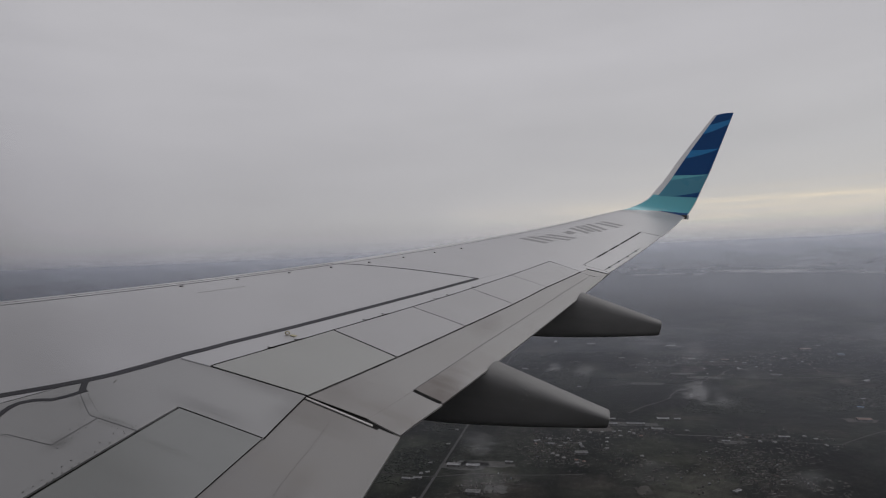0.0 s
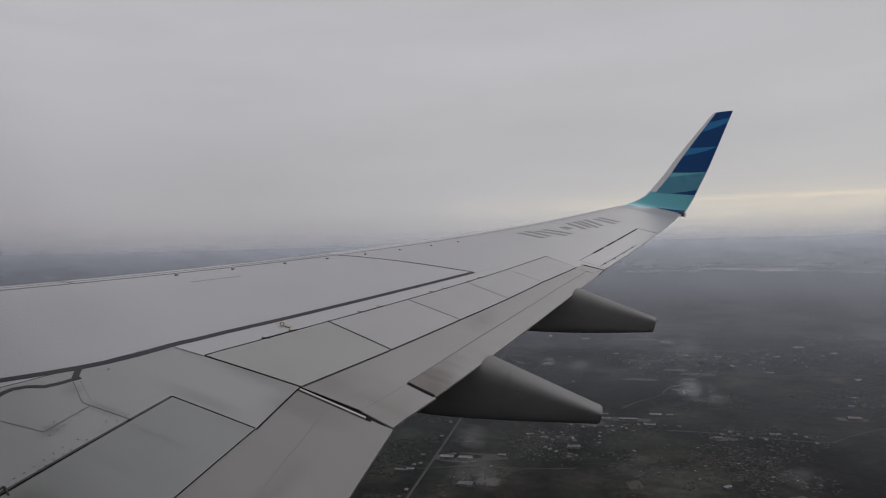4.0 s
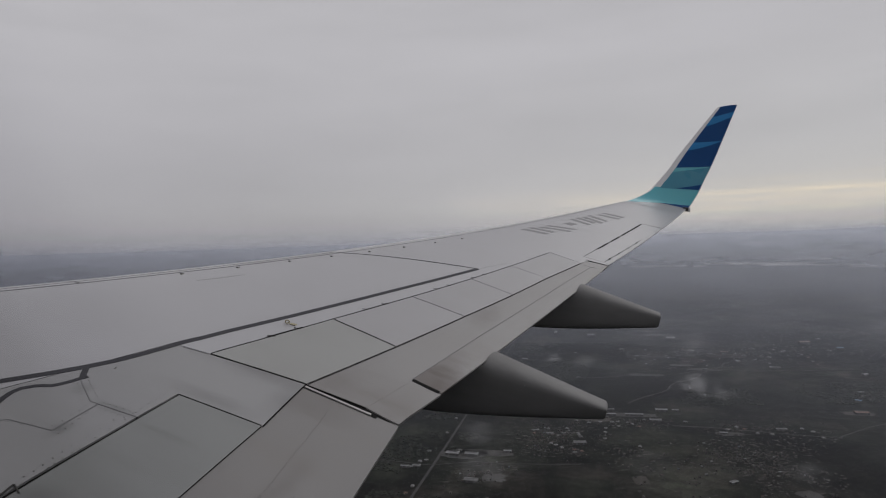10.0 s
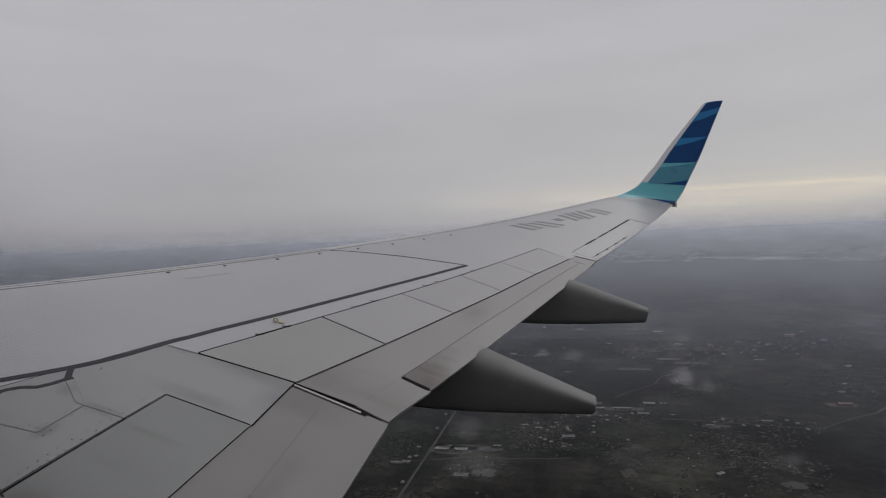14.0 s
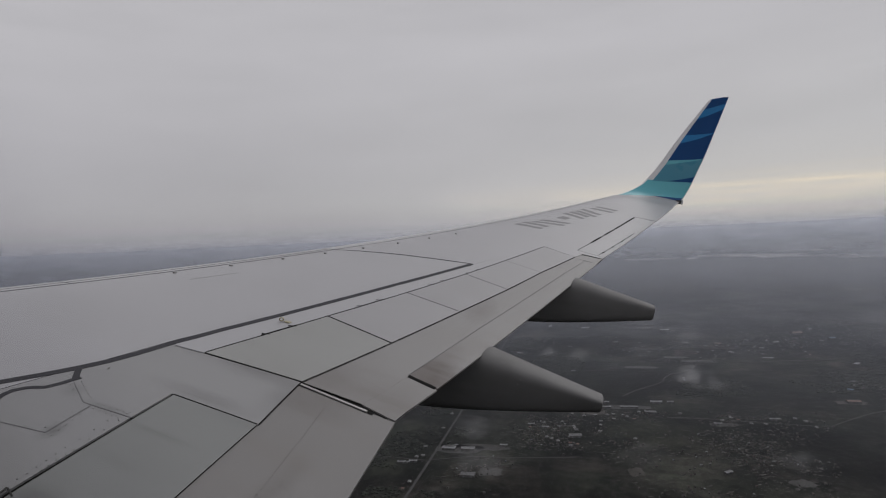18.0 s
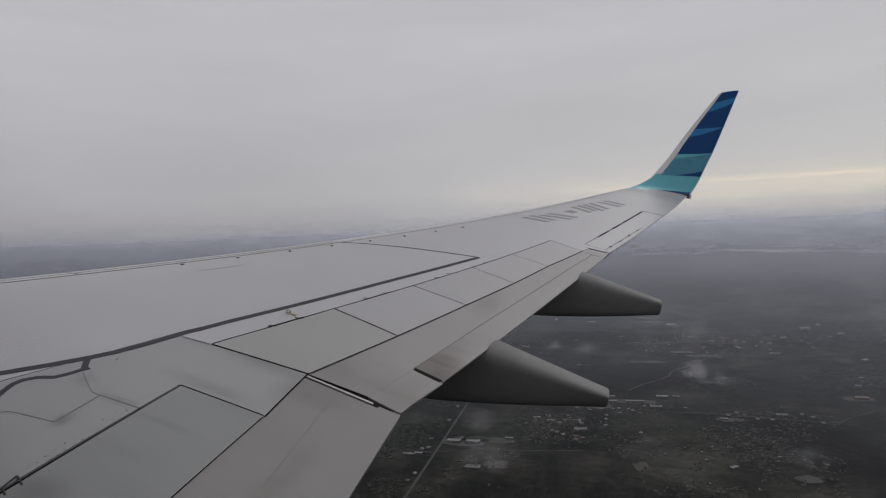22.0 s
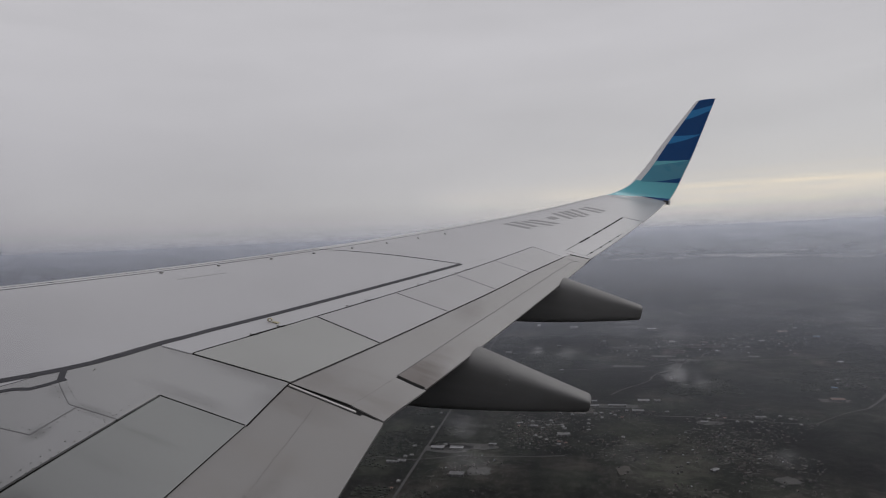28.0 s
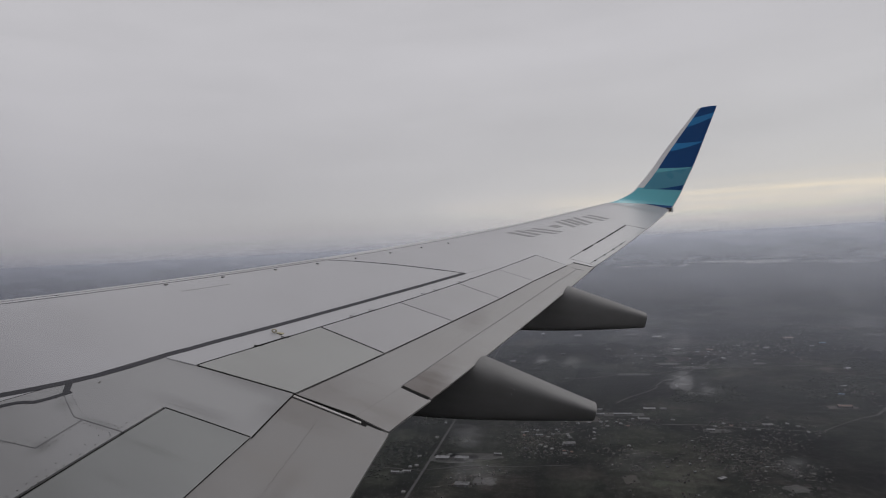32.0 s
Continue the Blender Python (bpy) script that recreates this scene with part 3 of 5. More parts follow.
for s, f in ((6.31, 0.595), (6.60, 0.593), (7.46, 0.5905), (7.74, 0.590), (8.61, 0.592), (8.84, 0.593), (9.36, 0.596), (9.60, 0.596)):
    q = top(s, f, 0.005)
    v, fc = box_data(q.x, q.y, q.z - 0.001, 0.014, 0.014, 0.007, 0.3)
    hinge = part("spoiler_hinge", mesh_of("spoiler_hinge", v, fc, M_SEAL, False), wing, "dark spoiler hinge fitting")
    bar("hinge_pin", top(s + 0.004, f, 0.005), top(s + 0.022, f + 0.014, 0.005), 0.004, 0.004, M_SEAL, hinge)


bracket = bar("spoiler_bracket", top(3.80, frac(3.80, -5.735), 0.008), top(3.93, frac(3.93, -5.705), 0.008), 0.009, 0.008, M_RIVET_DARK, wing, "dark hinge bracket at the spoiler's front edge")
bar("bracket_arm", top(3.93, frac(3.93, -5.71), 0.008), top(3.90, frac(3.90, -5.78), 0.006), 0.009, 0.008, M_RIVET_DARK, bracket)
bar("bracket_arm", top(3.84, frac(3.84, -5.72), 0.008), top(3.81, frac(3.81, -5.78), 0.006), 0.009, 0.008, M_RIVET_DARK, bracket)


def hook():
    """Escape-strap ring on a small base plate."""
    q = top(6.63, 0.563, 0.0)
    bm = bmesh.new()
    for i in range(14):
        a = 2 * math.pi * i / 14
        for j in range(6):
            b = 2 * math.pi * j / 6
            r = 0.019 + 0.007 * math.cos(b)
            w = r * math.cos(a)
            bm.verts.new((q.x + 0.48 * w + 0.008 * math.sin(b), q.y - 0.87 * w + 0.005 * math.sin(b), q.z + 0.024 + 0.8 * r * math.sin(a)))
    bm.verts.ensure_lookup_table()
    for i in range(14):
        for j in range(6):
            bm.faces.new([bm.verts[(i % 14) * 6 + j], bm.verts[(i % 14) * 6 + (j + 1) % 6], bm.verts[((i + 1) % 14) * 6 + (j + 1) % 6], bm.verts[((i + 1) % 14) * 6 + j]])
    me = bpy.data.meshes.new("strap_hook")
    bm.to_mesh(me)
    bm.free()
    me.materials.append(M_BRASS)
    ob = part("strap_hook", me, wing, "yellowed metal strap ring standing on the skin")
    v, fc = box_data(q.x + 0.03, q.y - 0.05, q.z + 0.004, 0.05, 0.06, 0.010, 0.3)
    part("base_plate", mesh_of("base_plate", v, fc, M_BRASS, False), ob)


hook()

# painted marks on the outer wing: plain bars
for s0, f0, s1, f1, strokes in ((12.56, 0.175, 12.57, 0.365, 2), (12.95, 0.215, 13.10, 0.425, 2), (13.54, 0.255, 13.52, 0.335, 1), (14.02, 0.20, 13.88, 0.415, 2), (14.40, 0.215, 14.22, 0.46, 2), (14.84, 0.255, 14.84, 0.50, 2)):
    for off in ((-0.105, 0.105) if strokes == 2 else (0.0,)):
        w = 0.055 if strokes == 2 else 0.10
        panel("mark_bar", [(s0 + off - w, f0), (s0 + off + w, f0 + 0.008), (s1 + off + w, f1 + 0.008), (s1 + off - w, f1)], M_PALE_MARK, lift=0.003, deep=0.004, gap=0.0, rim_mat=M_PALE_MARK, label="grey painted bar on the wing")

# ---------------------------------------------------------------- winglet
ST = [((16.40, -8.645, None), (16.40, None, None)),
      ((16.80, -8.90, 2.905), (16.86, -10.21, 2.885)),
      ((17.09, -9.28, 3.19), (17.12, -10.33, 3.01)),
      ((17.26, -9.47, 3.47), (17.27, -10.46, 3.33)),
      ((17.39, -9.69, 3.87), (17.39, -10.57, 3.74)),
      ((17.53, -9.885, 4.30), (17.51, -10.69, 4.19)),
      ((17.70, -10.21, 4.94), (17.71, -10.85, 4.95)),
      ((17.865, -10.56, 5.60), (17.905, -11.01, 5.74))]


def winglet_rails():
    a, b = top(16.40, 0.0), top(16.40, 0.995)
    lead = [a] + [Vector(p) for p, q in ST[1:]]
    trail = [b] + [Vector(q) for p, q in ST[1:]]

    def smooth(P, t):
        t = min(max(t, 0.0), 1.0) * (len(P) - 1)
        i = min(int(t), len(P) - 2)
        u = t - i
        p0, p1, p2, p3 = P[max(i - 1, 0)], P[i], P[i + 1], P[min(i + 2, len(P) - 1)]
        return 0.5 * (2 * p1 + (p2 - p0) * u + (2 * p0 - 5 * p1 + 4 * p2 - p3) * u * u + (3 * p1 - p0 - 3 * p2 + p3) * u ** 3)
    return lambda t: (smooth(lead, t), smooth(trail, t))


RAIL = winglet_rails()


def wlet(t, u, side, lift=0.0):
    """Winglet surface: t up the span, u from nose to trailing edge, side 1 inboard/upper, -1 outboard."""
    a, b = RAIL(t)
    a2, b2 = RAIL(min(t + 0.02, 1.0))
    a1, b1 = RAIL(max(t - 0.02, 0.0))
    up = ((a2 + b2) - (a1 + b1)).normalized()
    ch = b - a
    n = up.cross(ch).normalized()
    if n.z < 0 and t < 0.2 or n.x > 0 and t >= 0.2:
        n = -n
    th = ch.length * half_thick(u) * (0.6 if side > 0 else 0.75)
    return a + ch * u + n * side * (th + lift)


def winglet_mesh():
    nt_, n = 44, 14
    verts, faces = [], []
    us = [0.5 - 0.5 * math.cos(math.pi * i / n) for i in range(n + 1)]
    for k in range(nt_):
        t = k / (nt_ - 1)
        verts += [wlet(t, u, 1) for u in reversed(us)] + [wlet(t, u, -1) for u in us[1:]]
    m = 2 * n + 1
    for i in range(nt_ - 1):
        for j in range(m):
            a, b = i * m + j, i * m + (j + 1) % m
            faces.append((a, b, b + m, a + m))
    faces.append(tuple(range((nt_ - 1) * m, nt_ * m)))
    return mesh_of("winglet", verts, faces, M_WLET)


winglet = part("winglet", winglet_mesh(), aeroplane, "upswept winglet with a silver leading edge and blue and teal bands")


def band(name, low, high, u0, u1, mat, label="", lift=0.004):
    """A painted band on both faces: low and high are (t at u0, t at u1)."""
    for side in (1, -1):
        nu, nv = 12, 12
        pts = []
        for i in range(nu):
            u = u0 + (u1 - u0) * i / (nu - 1)
            k = i / (nu - 1)
            lo, hi = low[0] + (low[1] - low[0]) * k, high[0] + (high[1] - high[0]) * k
            for j in range(nv):
                pts.append(wlet(lo + (hi - lo) * j / (nv - 1), u, side, lift))
        part(name, mesh_of(name, pts, grid_faces(nu, nv, 0, side > 0), mat), winglet, label)


# t on the rails for a height above the plain wing tip
def t_of(z, trail):
    lo, hi = 0.0, 1.0
    for _ in range(30):
        mid = (lo + hi) / 2
        if RAIL(mid)[1 if trail else 0].z < z:
            lo = mid
        else:
            hi = mid
    return lo


def tt(zl, zt):
    return t_of(zl, False), t_of(zt, True)


U0, U1 = 0.145, 0.985
LOW = (0.065, tt(2.99, 3.015)[1])
band("light_teal_band", LOW, tt(3.36, 3.46), 0.03, U1, M_LTEAL, "light teal painted band")
band("teal_band", tt(3.36, 3.46), tt(3.93, 4.08), U0, U1, M_TEAL, "teal painted band", lift=0.0055)
band("navy_band", tt(3.93, 4.08), (0.998, 0.998), U0, U1, M_NAVY, "navy blue painted band")
def winglet_cap():
    """Rounded navy tip closing the winglet."""
    a, b = RAIL(1.0)
    verts, faces, n = [], [], 12
    rise = (RAIL(1.0)[0] + RAIL(1.0)[1] - RAIL(0.97)[0] - RAIL(0.97)[1]).normalized()
    for i in range(n + 1):
        u = 0.06 + 0.93 * i / n
        h = 0.030 * math.sin(math.pi * min(1.0, 0.10 + 0.90 * i / n)) ** 0.7
        verts += [wlet(0.998, u, 1, 0.005), wlet(0.998, u, 1, -0.01) + rise * h, wlet(0.998, u, -1, -0.01) + rise * h, wlet(0.998, u, -1, 0.005)]
    for i in range(n):
        for j in range(3):
            k = i * 4 + j
            faces.append((k, k + 4, k + 5, k + 1))
    part("tip_cap", mesh_of("tip_cap", verts, faces, M_NAVY), winglet, "rounded navy winglet tip")


winglet_cap()
band("root_skin", (0.0, 0.0), LOW, 0.03, U1, M_SKIN, "smooth grey skin at the winglet root", lift=0.003)
band("navy_wedge", (tt(3.44, 3.46)[0] + 0.005, tt(3.42, 3.45)[1]), (tt(3.44, 3.46)[0] + 0.006, tt(3.42, 3.60)[1]), 0.45, U1, M_NAVY, lift=0.007)
band("light_wedge", tt(3.80, 4.07), tt(3.925, 4.078), U0, U1, M_LTEAL, lift=0.007)
band("blue_wedge", tt(4.40, 4.76), tt(4.62, 4.77), U0, U1, M_BLUE, "mid blue painted wedge", lift=0.007)
band("blue_wedge", tt(5.06, 5.42), tt(5.32, 5.56), U0, U1, M_BLUE, "mid blue painted wedge", lift=0.007)
band("navy_sliver", (LOW[0] + (LOW[1] - LOW[0]) * 0.49, tt(3.0, 2.93)[1]), (LOW[0] + (LOW[1] - LOW[0]) * 0.50, LOW[1] + 0.006), 0.50, U1, M_NAVY, lift=0.008)

q = RAIL(0.20)[1]
v, f = box_data(q.x + 0.02, q.y + 0.03, q.z - 0.005, 0.10, 0.13, 0.095, 0.12)
tip_lamp = part("tip_lamp", mesh_of("tip_lamp", v, f, M_RIVET_DARK, False), winglet, "small dark tip lamp housing with a pale rear lens")
v, f = box_data(q.x + 0.02, q.y - 0.055, q.z, 0.09, 0.04, 0.115, 0.2)
part("lens", mesh_of("lens", v, f, M_WLET, False), tip_lamp, "pale lamp lens")
v, f = box_data(q.x - 0.02, q.y + 0.15, q.z - 0.015, 0.05, 0.16, 0.025, 0.25)
part("lamp_bracket", mesh_of("lamp_bracket", v, f, M_SEAL, False), tip_lamp)

# ---------------------------------------------------------------- flap track fairings
def fairing(s, stations, w):
    """Canoe-shaped fairing: stations are (y, bottom z, top z, width factor) and where the part behind the wing begins."""
    half = ((0.0, 1.0), (0.25, 0.99), (0.50, 0.965), (0.75, 0.92), (0.90, 0.875), (0.97, 0.83), (1.0, 0.775), (0.97, 0.70), (0.90, 0.60), (0.79, 0.46), (0.67, 0.33), (0.54, 0.21), (0.40, 0.11), (0.22, 0.035), (0.0, 0.0))
    ring = list(half) + [(-x, z) for x, z in reversed(half[1:-1])]
    n = len(ring)

    shell, split = stations
    verts, faces = [], []
    for i, (y, zb, zt, k) in enumerate(shell):
        # the part behind the trailing edge starts along its sweep
        lean = TE_SWEEP * (1 - (i - split) / (len(shell) - 1 - split) if i >= split else i / (split - 1))
        for x, z in ring:
            p = Vector((s + x * w * k / 2, y - lean * x * w * k / 2, zb + (zt - zb) * z))
            if i < split:      # kept below the skin of the wing
                p.z = min(p.z, top(p.x, frac(p.x, p.y)).z - 0.05)
            verts.append(p)
    for i in range(len(shell) - 1):
        if i + 1 != split:
            faces += [(i * n + j, (i + 1) * n + j, (i + 1) * n + (j + 1) % n, i * n + (j + 1) % n) for j in range(n)]
    m = len(verts)
    verts += [p.copy() for p in verts[:n]] + [p.copy() for p in verts[-n:]]
    faces += [tuple(range(m, m + n)), tuple(reversed(range(m + n, m + 2 * n)))]
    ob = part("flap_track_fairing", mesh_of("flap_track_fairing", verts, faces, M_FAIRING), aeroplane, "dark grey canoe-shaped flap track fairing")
    # joint ring part-way along
    y, zb, zt, k = shell[split + 3]
    vs, fs = [], []
    for dy in (-0.0025, 0.0025):
        vs += [Vector((s + x * (w * k / 2 + 0.003), y + dy, zb + (zt - zb) * z)) for x, z in ring]
    fs = [(j, (j + 1) % n, n + (j + 1) % n, n + j) for j in range(n)]
    part("joint", mesh_of("joint", vs, fs, M_RIVET, False), ob)
    return ob


def stations(s, y0, y1, zb0, zb1, zt1, nose_y, rise):
    """Nose tucked under the wing, top just beneath the trailing edge, then a straight taper to a blunt end."""
    out = []
    tail = le(s) - (le(s) - te(s)) * edge(s)
    zt_te = top(s, edge(s)).z - 0.035
    nose_z = bottom(s, frac(s, nose_y)).z
    lines = [nose_y + (tail - nose_y) * k / 16 for k in range(17)] + [tail - 0.0005 + (y1 - tail + 0.0005) * k / 14 for k in range(15)]
    for y in lines:
        if y > y0:
            q = (y - nose_y) / (y0 - nose_y)
            zb = nose_z + (zb0 - nose_z) * math.sin(q * math.pi / 2)
            wd = 0.3 + 0.7 * math.sqrt(q)
        else:
            q = (y - y0) / (y1 - y0)
            zb = zb0 + (zb1 - zb0) * q ** 1.15 - 0.005 * math.sin(math.pi * q)
            wd = 1.0 - 0.45 * q ** 1.3
        q = (y - tail) / (y1 - tail)
        zt = zt_te + rise + (zt1 - zt_te - rise) * q
        out.append((y, min(zb, zt - 0.04), zt, wd))
    y, zb, zt, k = out[-1]
    out.append((y - 0.018, zb + 0.005, zt - 0.006, k * 0.97))
    out.append((y - 0.030, zb + 0.020, zt - 0.022, k * 0.86))
    return out, 17


f1 = fairing(7.42, stations(7.42, -6.95, -8.735, 0.005, 0.395, 0.572, -5.0, 0.060), 0.48)
f2 = fairing(10.22, stations(10.22, -7.65, -9.36, 0.57, 0.955, 1.175, -6.0, 0.095), 0.42)
for ob, s, y, z in ((f1, 7.19, -7.95, 0.64), (f2, 10.02, -8.75, 1.16)):
    for k in range(3):
        v, f = box_data(s + 0.01, y - 0.02 * (k % 2), z - 0.05 * k, 0.012, 0.014, 0.014, 0.3)
        part("fastener", mesh_of("fastener", v, f, M_RIVET, False), ob)

# ---------------------------------------------------------------- fuselage and cabin window
HX, HZ, HR = 0.0, 1.60, 1.815
WY, WZ = -8.38 + 0.055, 2.276 - 0.02     # window centre
WHW, WHH = 0.130, 0.19


def fuselage():
    """Hull tube with a rounded window hole, inner lining included."""
    verts, faces = [], []
    ys = [-19, -16, -13, -10.5, -9.2, WY - 0.3]
    ys2 = [WY + 0.3, -7.2, -5, -2, 2, 6, 9]
    n = 64
    a0 = math.asin((WZ - HZ) / HR)
    half = 0.30 / HR
    ring_angles = [a0 + half + (2 * math.pi - 2 * half) * i / (n - 1) for i in range(n)]
    loops = []
    for r in (HR, HR - 0.03):
        # tube without the window bay, along the whole length
        grid = []
        for y in ys + ys2:
            row = []
            for a in ring_angles:
                row.append(len(verts))
                verts.append(Vector((HX + r * math.cos(a), y, HZ + r * math.sin(a))))
            grid.append(row)
        for i in range(len(grid) - 1):
            for j in range(n - 1):
                faces.append((grid[i][j], grid[i][j + 1], grid[i + 1][j + 1], grid[i + 1][j]))
        # bay before and behind the window
        def bay(ya, yb):
            m = 10
            g = []
            for y in (ya, yb):
                row = []
                for j in range(m):
                    a = a0 - half + 2 * half * j / (m - 1)
                    row.append(len(verts))
                    verts.append(Vector((HX + r * math.cos(a), y, HZ + r * math.sin(a))))
                g.append(row)
            for j in range(m - 1):
                faces.append((g[0][j], g[1][j], g[1][j + 1], g[0][j + 1]))
        bay(-19, WY - 0.3)
        bay(WY + 0.3, 9)
        # square plate with a superellipse hole
        k = 48
        inner, outer = [], []
        for i in range(k):
            t = 2 * math.pi * (i + 0.5) / k
            c, s = math.cos(t), math.sin(t)
            py = math.copysign(abs(c) ** 0.55, c) * WHW
            pz = math.copysign(abs(s) ** 0.55, s) * WHH
            m = max(abs(c), abs(s))
            oy, oz = c / m * 0.30, s / m * 0.30
            for lst, (uy, uz) in ((inner, (py, pz)), (outer, (oy, oz))):
                a = a0 + uz / HR
                lst.append(len(verts))
                verts.append(Vector((HX + r * math.cos(a), WY + uy, HZ + r * math.sin(a))))
        for i in range(k):
            faces.append((inner[i], inner[(i + 1) % k], outer[(i + 1) % k], outer[i]))
        loops.append(inner)
    for i in range(48):
        j = (i + 1) % 48
        faces.append((loops[0][i], loops[0][j], loops[1][j], loops[1][i]))
    # bulkheads close the ends
    for y in (-19, 9):
        b = len(verts)
        for i in range(40):
            a = 2 * math.pi * i / 40
            verts.append(Vector((HX + HR * math.cos(a), y, HZ + HR * math.sin(a))))
        faces.append(tuple(range(b, b + 40)))
    return mesh_of("fuselage", verts, faces, M_HULL, False)


hull = part("fuselage", fuselage(), aeroplane, "unseen fuselage tube with a cabin window, darkened to bounce less light")


def window_pane():
    m, nt, bsdf, out = material("cabin_window_acrylic")
    tr = nt.nodes.new("ShaderNodeBsdfTransparent")
    tr.inputs[0].default_value = (0.985, 0.985, 0.985, 1)
    # shade painted into the pane: dims the view towards the forward lower rim
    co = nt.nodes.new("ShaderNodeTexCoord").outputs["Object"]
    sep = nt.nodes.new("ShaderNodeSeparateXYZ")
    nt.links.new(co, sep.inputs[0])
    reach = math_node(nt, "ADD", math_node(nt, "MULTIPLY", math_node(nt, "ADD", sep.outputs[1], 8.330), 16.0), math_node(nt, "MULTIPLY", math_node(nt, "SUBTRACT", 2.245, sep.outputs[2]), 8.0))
    rim_shade = ramp(nt, reach, [(0.0, (0.985, 0.985, 0.985)), (0.5, (0.93, 0.93, 0.935)), (1.0, (0.83, 0.83, 0.83))], "EASE")
    nt.links.new(rim_shade, tr.inputs[0])
    gl = nt.nodes.new("ShaderNodeBsdfGlossy")
    gl.inputs["Roughness"].default_value = 0.02
    mx = nt.nodes.new("ShaderNodeMixShader")
    mx.inputs[0].default_value = 0.004
    nt.links.new(tr.outputs[0], mx.inputs[1])
    nt.links.new(gl.outputs[0], mx.inputs[2])
    nt.links.new(mx.outputs[0], out.inputs[0])
    a0 = math.asin((WZ - HZ) / HR)
    verts, k = [], 40
    for r in (HR - 0.012, HR - 0.018):
        for i in range(k):
            t = 2 * math.pi * (i + 0.5) / k
            c, s = math.cos(t), math.sin(t)
            a = a0 + math.copysign(abs(s) ** 0.55, s) * (WHH + 0.004) / HR
            verts.append(Vector((HX + r * math.cos(a), WY + math.copysign(abs(c) ** 0.55, c) * (WHW + 0.004), HZ + r * math.sin(a))))
    faces = [tuple(range(k)), tuple(reversed(range(k, 2 * k)))] + [(i, (i + 1) % k, k + (i + 1) % k, k + i) for i in range(k)]
    ob = part("window_pane", mesh_of("window_pane", verts, faces, m, False), hull, "clear acrylic cabin window pane, shade painted in towards its forward lower rim")
    ob.visible_shadow = False


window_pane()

# ---------------------------------------------------------------- the plain below
FLAT, RIM, FAR = 2600.0, 4850.0, 120000.0
KF = math.log(FAR / FLAT) / (RIM - FLAT)


def place(d, az, up=0.0):
    """A point of the plain for ground distance d and bearing az (degrees from +x towards +y); past FLAT drawn in and
    raised to fit the camera's view.
    """
    a = radians(az)
    if d <= FLAT:
        return Vector((d * math.cos(a), d * math.sin(a), -H + up))
    r = FLAT + math.log(d / FLAT) / KF
    return Vector((r * math.cos(a), r * math.sin(a), -H * r / d + up))


def ground_xy(x, y, up=0.0):
    return place(math.hypot(x, y), math.degrees(math.atan2(y, x)), up)


